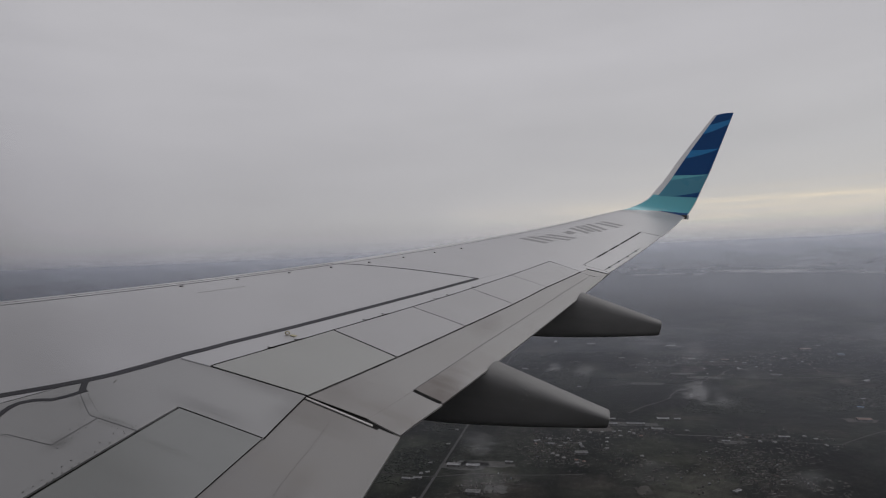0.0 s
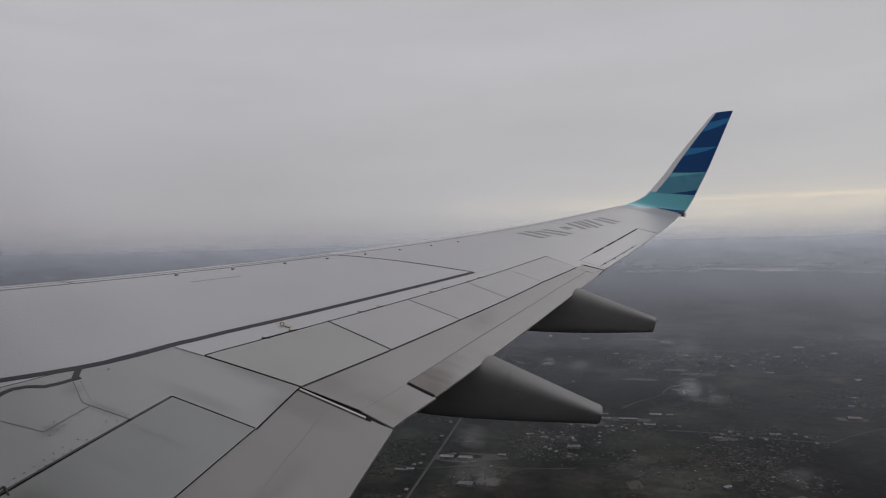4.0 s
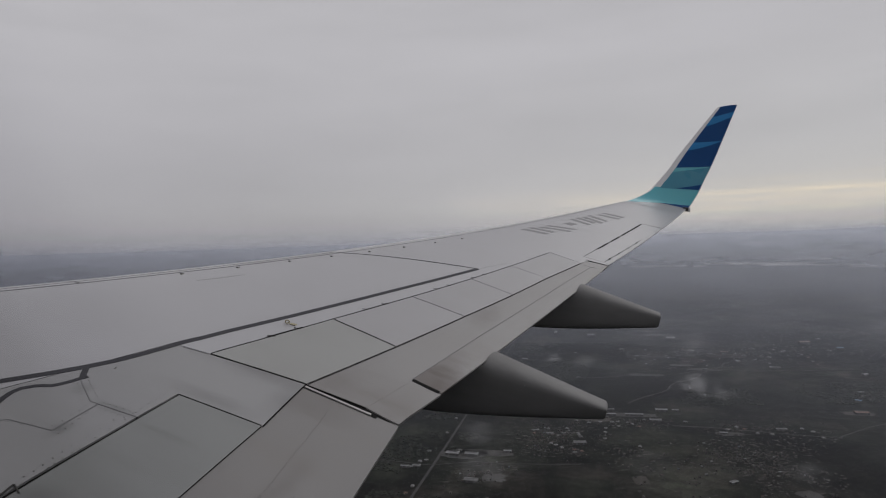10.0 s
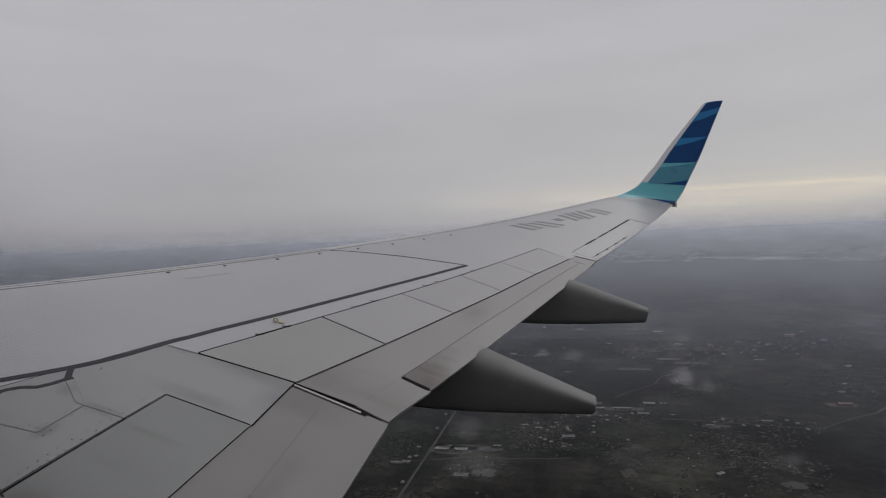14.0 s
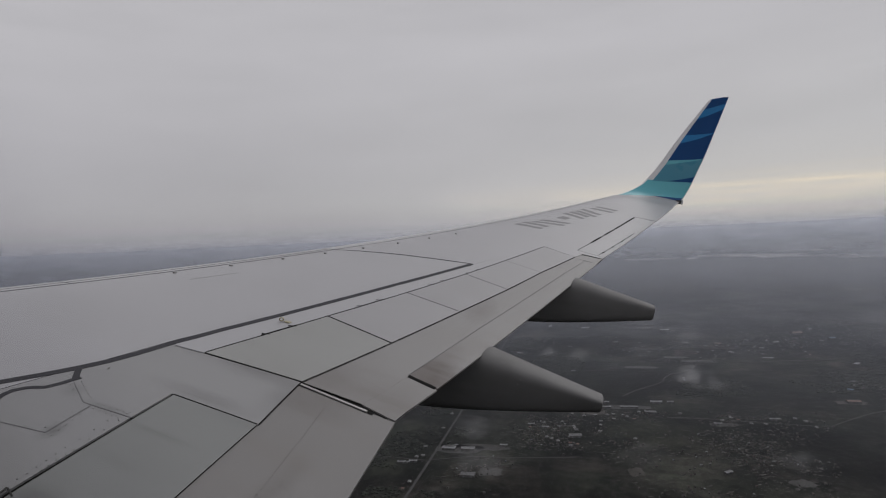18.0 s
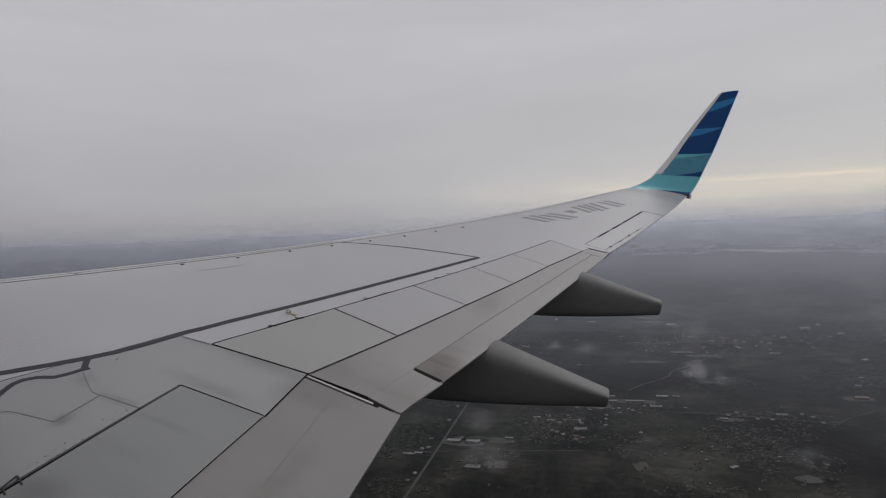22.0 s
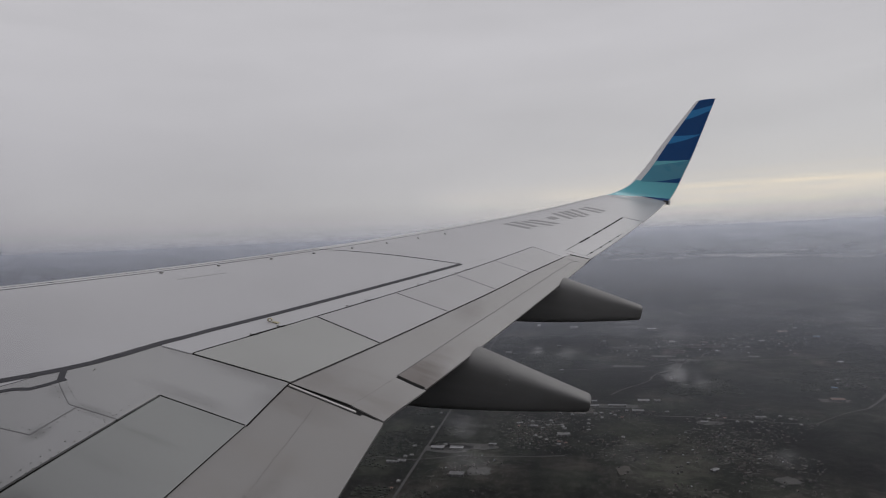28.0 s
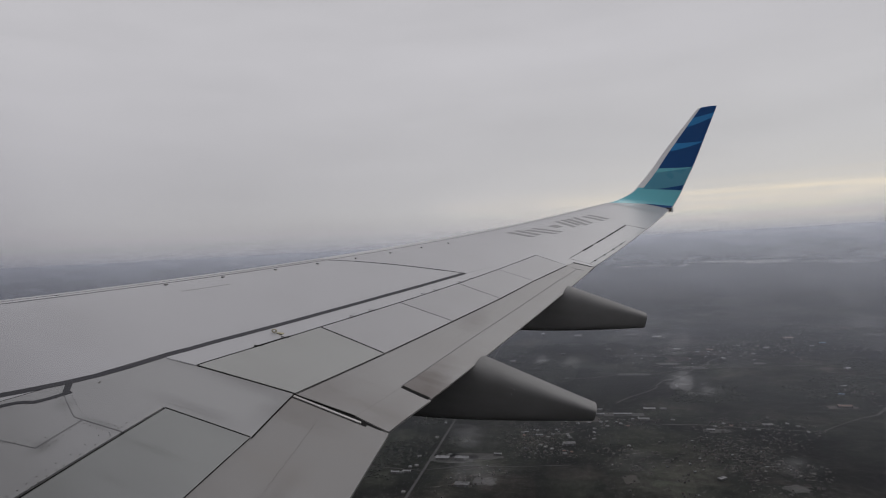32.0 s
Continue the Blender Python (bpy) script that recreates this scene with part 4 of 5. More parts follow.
def ground_material():
    m, nt, bsdf, out = material("farmland")
    uv = nt.nodes.new("ShaderNodeUVMap")
    uv.uv_map = "plain"
    co = uv.outputs[0]
    warp = node(nt, "ShaderNodeTexNoise", Scale=3.0, Detail=3.0)
    nt.links.new(co, warp.inputs["Vector"])
    add = nt.nodes.new("ShaderNodeVectorMath")
    add.operation = "MULTIPLY_ADD"
    nt.links.new(warp.outputs["Color"], add.inputs[0])
    add.inputs[1].default_value = (0.07, 0.07, 0.0)
    nt.links.new(co, add.inputs[2])
    cell = node(nt, "ShaderNodeTexVoronoi", Scale=9.0, Randomness=0.85)
    cell.distance = "CHEBYCHEV"
    nt.links.new(add.outputs[0], cell.inputs["Vector"])
    sepc = nt.nodes.new("ShaderNodeSeparateColor")
    nt.links.new(cell.outputs["Color"], sepc.inputs[0])
    fields = ramp(nt, sepc.outputs[0], [(0.0, (0.016, 0.019, 0.014)), (0.35, (0.020, 0.023, 0.016)), (0.6, (0.029, 0.033, 0.022)),
                                        (0.78, (0.040, 0.038, 0.029)), (0.90, (0.024, 0.030, 0.019)), (1.0, (0.060, 0.053, 0.045))])
    big = noise_tex(nt, co, 1.1, 5.0, 0.6)
    woods = math_node(nt, "MULTIPLY", math_node(nt, "SUBTRACT", big, 0.43), 9.0, clamp=True)
    c = mixcol(nt, woods, (0.014, 0.018, 0.013), fields)
    ln = nt.nodes.new("ShaderNodeVectorMath")
    ln.operation = "LENGTH"
    nt.links.new(co, ln.inputs[0])
    close = math_node(nt, "MULTIPLY", math_node(nt, "SUBTRACT", 12.0, ln.outputs["Value"]), 0.2, clamp=True)
    mid = noise_tex(nt, co, 14.0, 5.0, 0.7)
    mid = math_node(nt, "ADD", math_node(nt, "MULTIPLY", math_node(nt, "SUBTRACT", mid, 0.5), close), 0.5)
    c = mixcol(nt, 1.0, c, math_node(nt, "ADD", math_node(nt, "MULTIPLY", mid, 1.4), 0.3), "MULTIPLY")
    broad = noise_tex(nt, co, 2.3, 5.0, 0.62)
    c = mixcol(nt, 1.0, c, math_node(nt, "ADD", math_node(nt, "MULTIPLY", broad, 6.0), -2.0, clamp=False), "MULTIPLY")
    groves = noise_tex(nt, co, 6.5, 6.0, 0.68)
    c = mixcol(nt, 1.0, c, math_node(nt, "MAXIMUM", math_node(nt, "ADD", math_node(nt, "MULTIPLY", groves, 5.0), -1.45), 0.25), "MULTIPLY")
    fine = noise_tex(nt, co, 45.0, 6.0, 0.65)
    fine = math_node(nt, "ADD", math_node(nt, "MULTIPLY", math_node(nt, "SUBTRACT", fine, 0.5), close), 0.5)
    c = mixcol(nt, 1.0, c, math_node(nt, "ADD", math_node(nt, "MULTIPLY", fine, 2.2), -0.1), "MULTIPLY")
    # bare and built-over soil in loose groups
    town = noise_tex(nt, co, 3.1, 7.0, 0.74)
    speck = noise_tex(nt, co, 55.0, 5.0, 0.75)
    built = math_node(nt, "MULTIPLY", math_node(nt, "SUBTRACT", town, 0.485), 7.0, clamp=True)
    built = math_node(nt, "MULTIPLY", built, math_node(nt, "MULTIPLY", math_node(nt, "SUBTRACT", speck, 0.49), 4.5, clamp=True))
    c = mixcol(nt, math_node(nt, "MULTIPLY", built, close), c, (0.120, 0.108, 0.100))
    # single pale roofs, paths and puddles, strung out along one way
    mp = nt.nodes.new("ShaderNodeMapping")
    mp.inputs["Rotation"].default_value = (0, 0, 0.12)
    mp.inputs["Scale"].default_value = (1.0, 0.35, 1.0)
    nt.links.new(co, mp.inputs[0])
    dots = noise_tex(nt, mp.outputs[0], 150.0, 2.0, 0.6)
    lots = noise_tex(nt, co, 5.0, 4.0, 0.7)
    dots = math_node(nt, "MULTIPLY", math_node(nt, "SUBTRACT", dots, 0.66), 9.0, clamp=True)
    dots = math_node(nt, "MULTIPLY", dots, math_node(nt, "MULTIPLY", math_node(nt, "SUBTRACT", lots, 0.44), 5.0, clamp=True))
    c = mixcol(nt, math_node(nt, "MULTIPLY", dots, close), c, (0.12, 0.115, 0.11))
    c = mixcol(nt, 1.0, c, (0.53, 0.505, 0.56), "MULTIPLY")
    nt.links.new(c, bsdf.inputs["Base Color"])
    bsdf.inputs["Roughness"].default_value = 0.95
    bsdf.inputs["Specular IOR Level"].default_value = 0.15
    return m


def make_ground():
    rs = [0, 150, 300, 500, 700, 900, 1100, 1300, 1500, 1750, 2000, 2300, 2600] + [2600 + 75 * i for i in range(1, 31)]
    n = 160
    verts, faces, uvs = [], [], []
    for r in rs:
        d = r if r <= FLAT else FLAT * math.exp(KF * (r - FLAT))
        for j in range(n):
            az = 360 * j / n
            p = place(d, az) if d > 0 else Vector((0, 0, -H))
            verts.append(p)
            uvs.append((d * math.cos(radians(az)) / 1000, d * math.sin(radians(az)) / 1000))
    for i in range(len(rs) - 1):
        for j in range(n):
            a, b = i * n + j, i * n + (j + 1) % n
            if i == 0:
                faces.append((a, a + n, b + n))
            else:
                faces.append((a, a + n, b + n, b))
    me = mesh_of("ground", verts, faces, ground_material())
    layer = me.uv_layers.new(name="plain")
    idx = np.zeros(len(me.loops), dtype=int)
    me.loops.foreach_get("vertex_index", idx)
    layer.data.foreach_set("uv", np.array(uvs)[idx].ravel())
    return tagged(new("ground", me), "dark green farmland and woods seen from the air", "ground", kind="structure")


make_ground()


def veil_material(alpha, tint):
    """Sheet standing in for haze: scatters a little of the sky's light, lets the rest through; thickest part-way up."""
    m, nt, bsdf, out = material("thin_haze")
    nt.nodes.remove(bsdf)
    co = nt.nodes.new("ShaderNodeTexCoord")
    sep = nt.nodes.new("ShaderNodeSeparateXYZ")
    nt.links.new(co.outputs["UV"], sep.inputs[0])
    v = sep.outputs[1]
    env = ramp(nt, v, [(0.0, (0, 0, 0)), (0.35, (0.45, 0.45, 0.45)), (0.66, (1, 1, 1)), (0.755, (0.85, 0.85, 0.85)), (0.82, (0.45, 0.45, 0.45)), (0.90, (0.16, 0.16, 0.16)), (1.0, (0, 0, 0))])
    flat = nt.nodes.new("ShaderNodeMapping")
    flat.inputs["Scale"].default_value = (1.0, 1.0, 5.0)
    nt.links.new(co.outputs["Object"], flat.inputs[0])
    wav = noise_tex(nt, flat.outputs[0], 0.0035, 6.0, 0.62)
    fac = math_node(nt, "MULTIPLY", env, math_node(nt, "ADD", math_node(nt, "MULTIPLY", wav, 1.3 * alpha), 0.35 * alpha), clamp=True)
    tr = nt.nodes.new("ShaderNodeBsdfTransparent")
    df = nt.nodes.new("ShaderNodeBsdfDiffuse")
    tl = nt.nodes.new("ShaderNodeBsdfTranslucent")
    for sh in (df, tl):
        sh.inputs[0].default_value = tint
    # a fixed upward normal lights every sheet evenly, whichever way it faces
    for sh, z in ((df, 1.0), (tl, -1.0)):
        up = nt.nodes.new("ShaderNodeCombineXYZ")
        up.inputs[2].default_value = z
        nt.links.new(up.outputs[0], sh.inputs["Normal"])
    half = nt.nodes.new("ShaderNodeAddShader")
    nt.links.new(df.outputs[0], half.inputs[0])
    nt.links.new(tl.outputs[0], half.inputs[1])
    mx = nt.nodes.new("ShaderNodeMixShader")
    nt.links.new(fac, mx.inputs[0])
    nt.links.new(tr.outputs[0], mx.inputs[1])
    nt.links.new(half.outputs[0], mx.inputs[2])
    nt.links.new(mx.outputs[0], out.inputs[0])
    return m


def haze_bank(r, alpha):
    z0 = place(r if r <= FLAT else FLAT * math.exp(KF * (r - FLAT)), 0).z + 1
    z_top = -0.28 * z0
    n, rows = 96, 12
    verts, faces, uvs = [], [], []
    for i in range(rows):
        v = i / (rows - 1)
        for j in range(n + 1):
            a = 2 * math.pi * j / n
            verts.append(Vector((r * math.cos(a), r * math.sin(a), z0 + (z_top - z0) * v)))
            uvs.append((j / n, v))
    for i in range(rows - 1):
        for j in range(n):
            a = i * (n + 1) + j
            faces.append((a, a + 1, a + n + 2, a + n + 1))
    # horizon brightness is put into the tint: far sheets paler and bluer
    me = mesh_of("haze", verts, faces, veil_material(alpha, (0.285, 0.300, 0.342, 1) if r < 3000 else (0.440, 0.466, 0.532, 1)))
    layer = me.uv_layers.new(name="bank")
    idx = np.zeros(len(me.loops), dtype=int)
    me.loops.foreach_get("vertex_index", idx)
    layer.data.foreach_set("uv", np.array(uvs)[idx].ravel())
    ob = new("haze", me)
    ob.visible_shadow = False
    return tagged(ob, "tinted see-through sheet standing in for distance haze over the plain", "haze", kind="stuff")


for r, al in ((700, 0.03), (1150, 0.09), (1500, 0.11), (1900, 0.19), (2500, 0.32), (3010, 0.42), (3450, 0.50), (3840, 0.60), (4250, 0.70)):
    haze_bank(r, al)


# ---------------------------------------------------------------- roads, houses, works, woods
def plain_mat(name, col, var=0.3, scale=0.02, rough=0.9, island=None):
    """Matt outdoor surface; island: colour stops picked by each loose piece."""
    m, nt, bsdf, out = material(name)
    co = nt.nodes.new("ShaderNodeTexCoord").outputs["Object"]
    n = noise_tex(nt, co, scale, 5.0, 0.65)
    k = math_node(nt, "ADD", math_node(nt, "MULTIPLY", n, 2 * var), 1 - var)
    base = col
    if island:
        g = nt.nodes.new("ShaderNodeNewGeometry").outputs["Random Per Island"]
        base = ramp(nt, g, island, "CONSTANT")
    nt.links.new(mixcol(nt, 1.0, base, k, "MULTIPLY"), bsdf.inputs["Base Color"])
    bsdf.inputs["Roughness"].default_value = rough
    return m


M_ROAD = plain_mat("worn_asphalt_and_verge", (0.040, 0.038, 0.038), 0.9, 0.02)
M_TRACK = plain_mat("dirt_road", (0.029, 0.027, 0.025), 0.9, 0.012)
M_WALL = plain_mat("plastered_house_wall", (0.075, 0.073, 0.069), 0.3, 0.05)
M_ROOF = plain_mat("house_roofs", (0.2, 0.2, 0.2), 0.25, 0.2, 0.8, [(0.0, (0.042, 0.037, 0.034)), (0.40, (0.060, 0.051, 0.047)), (0.66, (0.080, 0.060, 0.053)), (0.80, (0.095, 0.088, 0.084)), (0.95, (0.21, 0.22, 0.22)), (0.98, (0.08, 0.09, 0.11))])
M_METAL_ROOF = plain_mat("pale_sheet_metal_roof", (0.185, 0.185, 0.192), 0.35, 0.06, 0.6)
M_RED_ROOF = plain_mat("rusty_red_sheet_roof", (0.13, 0.075, 0.06), 0.3, 0.05, 0.7)
M_BLUE_ROOF = plain_mat("blue_sheet_roof", (0.06, 0.13, 0.21), 0.2, 0.05, 0.6)
M_PALE_TILE = plain_mat("weathered_pale_roof", (0.17, 0.168, 0.165), 0.3, 0.1, 0.7)
M_GREY_ROOF = plain_mat("grey_sheet_roof", (0.11, 0.11, 0.112), 0.25, 0.05, 0.6)
M_LEAF = plain_mat("dark_tree_foliage", (0.020, 0.030, 0.016), 0.5, 0.03, 0.9, [(0.0, (0.013, 0.016, 0.011)), (0.4, (0.016, 0.020, 0.013)), (0.75, (0.021, 0.024, 0.016))])
M_SOIL = plain_mat("bare_soil", (0.040, 0.034, 0.030), 0.6, 0.02)
M_FALLOW = plain_mat("pale_fallow_soil", (0.050, 0.048, 0.046), 0.8, 0.015)
M_YARD = plain_mat("concrete_yard", (0.046, 0.045, 0.043), 0.7, 0.02)
M_PLOT = plain_mat("trodden_plots", (0.08, 0.075, 0.07), 0.5, 0.06, 0.95, [(0.0, (0.026, 0.027, 0.022)), (0.35, (0.034, 0.031, 0.028)), (0.60, (0.045, 0.040, 0.036)), (0.82, (0.062, 0.056, 0.051)), (0.96, (0.11, 0.104, 0.10))])
# pale base colour stands in for sky mirrored in the water
M_WET = plain_mat("flooded_field", (0.42, 0.41, 0.385), 0.35, 0.004, 0.25)


def ribbon(name, pts, width, mat, label, category="road", up=0.7, wave=0.0, kind="structure", sway=0.0):
    """A road or flooded strip along (x, y) points of the plain, with its own thickness."""
    fine = []
    for (x0, y0), (x1, y1) in zip(pts, pts[1:]):
        n = max(2, int(math.hypot(x1 - x0, y1 - y0) / 60))
        fine += [(x0 + (x1 - x0) * i / n, y0 + (y1 - y0) * i / n) for i in range(n)]
    fine.append(pts[-1])
    if sway:
        fine = [(x + sway * noise.noise((x * 0.006, y * 0.006, 1)), y + sway * noise.noise((x * 0.006, y * 0.006, 9))) for x, y in fine]
    verts, faces = [], []
    for i, (x, y) in enumerate(fine):
        ax, ay = fine[max(i - 1, 0)]
        bx, by = fine[min(i + 1, len(fine) - 1)]
        L = math.hypot(bx - ax, by - ay)
        nx, ny = -(by - ay) / L, (bx - ax) / L
        k = 1 + wave * noise.noise((x * 0.004, y * 0.004, 3))
        for w, u in ((0.5, -1), (0.5, up), (-0.5, up), (-0.5, -1)):
            verts.append(ground_xy(x + nx * width * w * k, y + ny * width * w * k, u))
    for i in range(len(fine) - 1):
        for j in range(3):
            a = i * 4 + j
            faces.append((a, a + 4, a + 5, a + 1))
    return tagged(new(name, mesh_of(name, verts, faces, mat, False)), label, category, kind=kind)


ribbon("road", [(500, 372), (1108, 383), (1430, 391), (1725, 400), (2600, 428), (4200, 470), (9000, 640)], 6, M_ROAD, "long straight paved road with pale verges")
ribbon("road", [(1320, 560), (1349, 207), (1372, 60)], 4, M_TRACK, "narrow pale country road", wave=0.8, sway=45)
ribbon("road", [(1706, -180), (1690, -350), (1672, -480), (1671, -580), (1827, -750), (2300, -1100)], 6, M_TRACK, "narrow pale country road with a bend", wave=0.8, sway=20)
ribbon("road", [(1900, -60), (2300, -330), (2700, -560), (3600, -1100)], 5, M_TRACK, "narrow pale country road", wave=0.8, sway=45)
ribbon("road", [(2150, 420), (2250, 60), (2420, -420), (2480, -900), (2500, -1500)], 5, M_TRACK, "narrow pale country road", wave=0.8, sway=45)


def outline_patch(name, x, y, w, l, turn, mat, label, category, seed, up=0.5):
    """A low slab with an uneven outline lying on the plain."""
    rnd = random.Random(seed)
    n = 18
    c, s = math.cos(radians(turn)), math.sin(radians(turn))
    ring = []
    for i in range(n):
        a = 2 * math.pi * i / n
        k = rnd.uniform(0.72, 1.08)
        ca, sa = math.cos(a), math.sin(a)
        px = math.copysign(abs(ca) ** 0.6, ca) * w / 2 * k
        py = math.copysign(abs(sa) ** 0.6, sa) * l / 2 * k
        ring.append((x + px * c - py * s, y + px * s + py * c))
    verts = [ground_xy(a, b, up) for a, b in ring] + [ground_xy(a, b, -1) for a, b in ring]
    faces = [tuple(range(n))] + [(i, (i + 1) % n, n + (i + 1) % n, n + i) for i in range(n)]
    return tagged(new(name, mesh_of(name, verts, faces, mat, False)), label, category, kind="structure")


for k, (x, y, w, l, turn, mt, nm, lb) in enumerate((
        (1416, 285, 40, 150, 0, M_FALLOW, "bare_ground", "pale fallow strip"),
        (1267, 235, 50, 60, 10, M_FALLOW, "bare_ground", "pale fallow plot"),
        (1395, 335, 60, 120, 0, M_YARD, "bare_ground", "pale concrete yard round two sheds"),
        (1297, -388, 40, 50, 20, M_FALLOW, "bare_ground", "pale fallow plot"),
        (1311, -75, 50, 40, 20, M_SOIL, "bare_ground", "brown ploughed plot"),
        (1657, -318, 30, 75, 5, M_FALLOW, "bare_ground", "pale sandy strip beside a road"),
        (1790, -75, 40, 160, 4, M_YARD, "bare_ground", "pale yard beside long sheds"),
        (1740, 20, 80, 90, 0, M_SOIL, "bare_ground", "reddish bare soil by sheds"),
        (2676, -150, 70, 120, 10, M_FALLOW, "bare_ground", "pale fallow plot"),
        (2678, -250, 60, 110, -5, M_FALLOW, "bare_ground", "pale fallow plot"),
        (2434, -376, 50, 130, 0, M_FALLOW, "bare_ground", "pale bare field"),
        (2504, -300, 40, 100, 0, M_FALLOW, "bare_ground", "pale bare field"),
        (2317, -155, 40, 150, 0, M_YARD, "bare_ground", "pale bare field"),
        (2720, -500, 110, 190, 0, M_SOIL, "bare_ground", "reddish works yard"),
        (1895, -693, 40, 90, 0, M_SOIL, "bare_ground", "reddish bare soil"),
        (1940, 330, 90, 120, 0, M_YARD, "bare_ground", "pale fallow plot"))):
    outline_patch(nm, x, y, w, l, turn, mt, lb, "ground", k, 0.4)

# far flooded fields along the horizon
rnd = random.Random(5)
for k in range(56):
    az = rnd.uniform(-27, 3) if k < 52 else rnd.uniform(3, 46)
    d = rnd.uniform(9800, 14000) if k % 3 else rnd.uniform(13500, 18000)
    L, Wd = rnd.uniform(150, 1100), rnd.uniform(30, 170)
    x, y = d * math.cos(radians(az)), d * math.sin(radians(az))
    ca, sa = math.cos(radians(az + 90 + rnd.uniform(-12, 12))), math.sin(radians(az + 90))
    ribbon("flooded_field", [(x - ca * L / 2, y - sa * L / 2), (x, y + rnd.uniform(-60, 60)), (x + ca * L / 2, y + sa * L / 2)], Wd, M_WET,
           "flooded rice field far off under haze, mirrored sky painted into its pale colour", "water", 4.0, 1.6)


def village(x, y, w, l, n, turn, seed, size=1.0):
    """Many small gabled houses, too many and too far to count."""
    rnd = random.Random(seed)
    verts, faces, mats = [], [], []
    c, s = math.cos(radians(turn)), math.sin(radians(turn))
    placed = []
    tries = 0
    while len(placed) < n and tries < n * 12:
        tries += 1
        u, v = rnd.gauss(0, 0.28), rnd.gauss(0, 0.28)
        if abs(u) > 0.6 or abs(v) > 0.6:
            continue
        px, py = u * w, v * l
        if noise.noise(((x + px) * 0.012, (y + py) * 0.012, seed)) < -0.12:
            continue
        px, py = round(px / 13) * 13 + rnd.uniform(-3, 3), round(py / 10) * 10 + rnd.uniform(-2, 2)
        if (round(px / 6), round(py / 6)) in placed:
            continue
        placed.append((round(px / 6), round(py / 6)))
        gx, gy = x + px * c - py * s, y + px * s + py * c
        a = radians(turn + rnd.choice((0, 90)) + rnd.uniform(-8, 8))
        hw, hl = rnd.uniform(1.5, 2.7) * size, rnd.uniform(2.2, 4.4) * size
        h, rise = rnd.choice((3.0, 3.2, 5.6)) * size, rnd.uniform(1.2, 2.4) * size
        o = ground_xy(gx, gy)
        k = math.hypot(o.x, o.y) / max(math.hypot(gx, gy), 1)      # the far plain is drawn in
        hw, hl, h, rise = hw * k, hl * k, h * k, rise * k
        ca, sa = math.cos(a), math.sin(a)

        def P(i, j, z):
            return Vector((o.x + i * ca - j * sa, o.y + i * sa + j * ca, o.z + z))
        b = len(verts)
        verts += [P(i, j, z) for z in (-0.5, h) for i, j in ((-hw, -hl), (hw, -hl), (hw, hl), (-hw, hl))]
        faces += [(b + i, b + (i + 1) % 4, b + 4 + (i + 1) % 4, b + 4 + i) for i in range(4)]
        mats += [0] * 4
        b = len(verts)
        e = 0.5
        verts += [P(-hw - e, -hl - e, h - 0.1), P(hw + e, -hl - e, h - 0.1), P(hw + e, hl + e, h - 0.1), P(-hw - e, hl + e, h - 0.1), P(0, -hl - e, h + rise), P(0, hl + e, h + rise)]
        faces += [(b, b + 4, b + 5, b + 3), (b + 1, b + 2, b + 5, b + 4), (b, b + 1, b + 4), (b + 2, b + 3, b + 5), (b, b + 3, b + 2, b + 1)]
        mats += [1] * 5
        # trodden plots, paths and stacks round the house
        for _ in range(rnd.choice((2, 3, 4))):
            px, py = rnd.gauss(0, 16) * k, rnd.gauss(0, 16) * k
            pw, pl = rnd.uniform(0.5, 2.4) * k, rnd.uniform(1.0, 8.0) * k
            ca, sa = math.cos(radians(turn) + rnd.gauss(0, 0.35)), math.sin(radians(turn) + rnd.gauss(0, 0.35))
            b = len(verts)
            verts += [P(px + i, py + j, z) for z in (-0.5, 0.25 * k) for i, j in ((-pw, -pl * rnd.uniform(0.5, 1)), (pw, -pl * rnd.uniform(0.5, 1)), (pw, pl * rnd.uniform(0.5, 1)), (-pw, pl * rnd.uniform(0.5, 1)))]
            faces += [(b + i, b + (i + 1) % 4, b + 4 + (i + 1) % 4, b + 4 + i) for i in range(4)] + [(b + 4, b + 5, b + 6, b + 7)]
            mats += [2] * 5
    me = mesh_of("village_houses", verts, faces, [M_WALL, M_ROOF, M_PLOT], False)
    me.polygons.foreach_set("material_index", mats)
    return tagged(new("village_houses", me), "cluster of small village houses with mixed roofs", "houses", kind="stuff")


for k, (x, y, w, l, n, turn) in enumerate((
        (1550, 105, 280, 190, 120, 15), (1450, -60, 220, 180, 36, 20), (1700, -400, 170, 320, 60, 10), (1730, -60, 120, 260, 40, 5),
        (2760, -470, 280, 700, 150, -8), (2660, -180, 220, 320, 44, 0), (2440, -330, 160, 320, 36, 0), (2860, -900, 320, 520, 90, 0),
        (2120, -850, 360, 380, 70, 20), (1250, 260, 200, 170, 36, 2), (2700, 380, 420, 420, 70, 5), (3300, -200, 500, 900, 100, 0),
        (3300, -1100, 600, 700, 100, 0), (4300, 300, 800, 1200, 90, 0), (4600, -1200, 900, 1200, 100, 0), (1300, -400, 220, 180, 30, 0), (1480, -340, 260, 330, 170, 12), (1250, -180, 160, 240, 40, 8),
        (1720, 620, 320, 320, 50, 0), (6200, -900, 1200, 2600, 110, 0), (3100, 1100, 800, 700, 60, 0))):
    village(x, y, w, l, n, turn, 11 + k, 0.66)


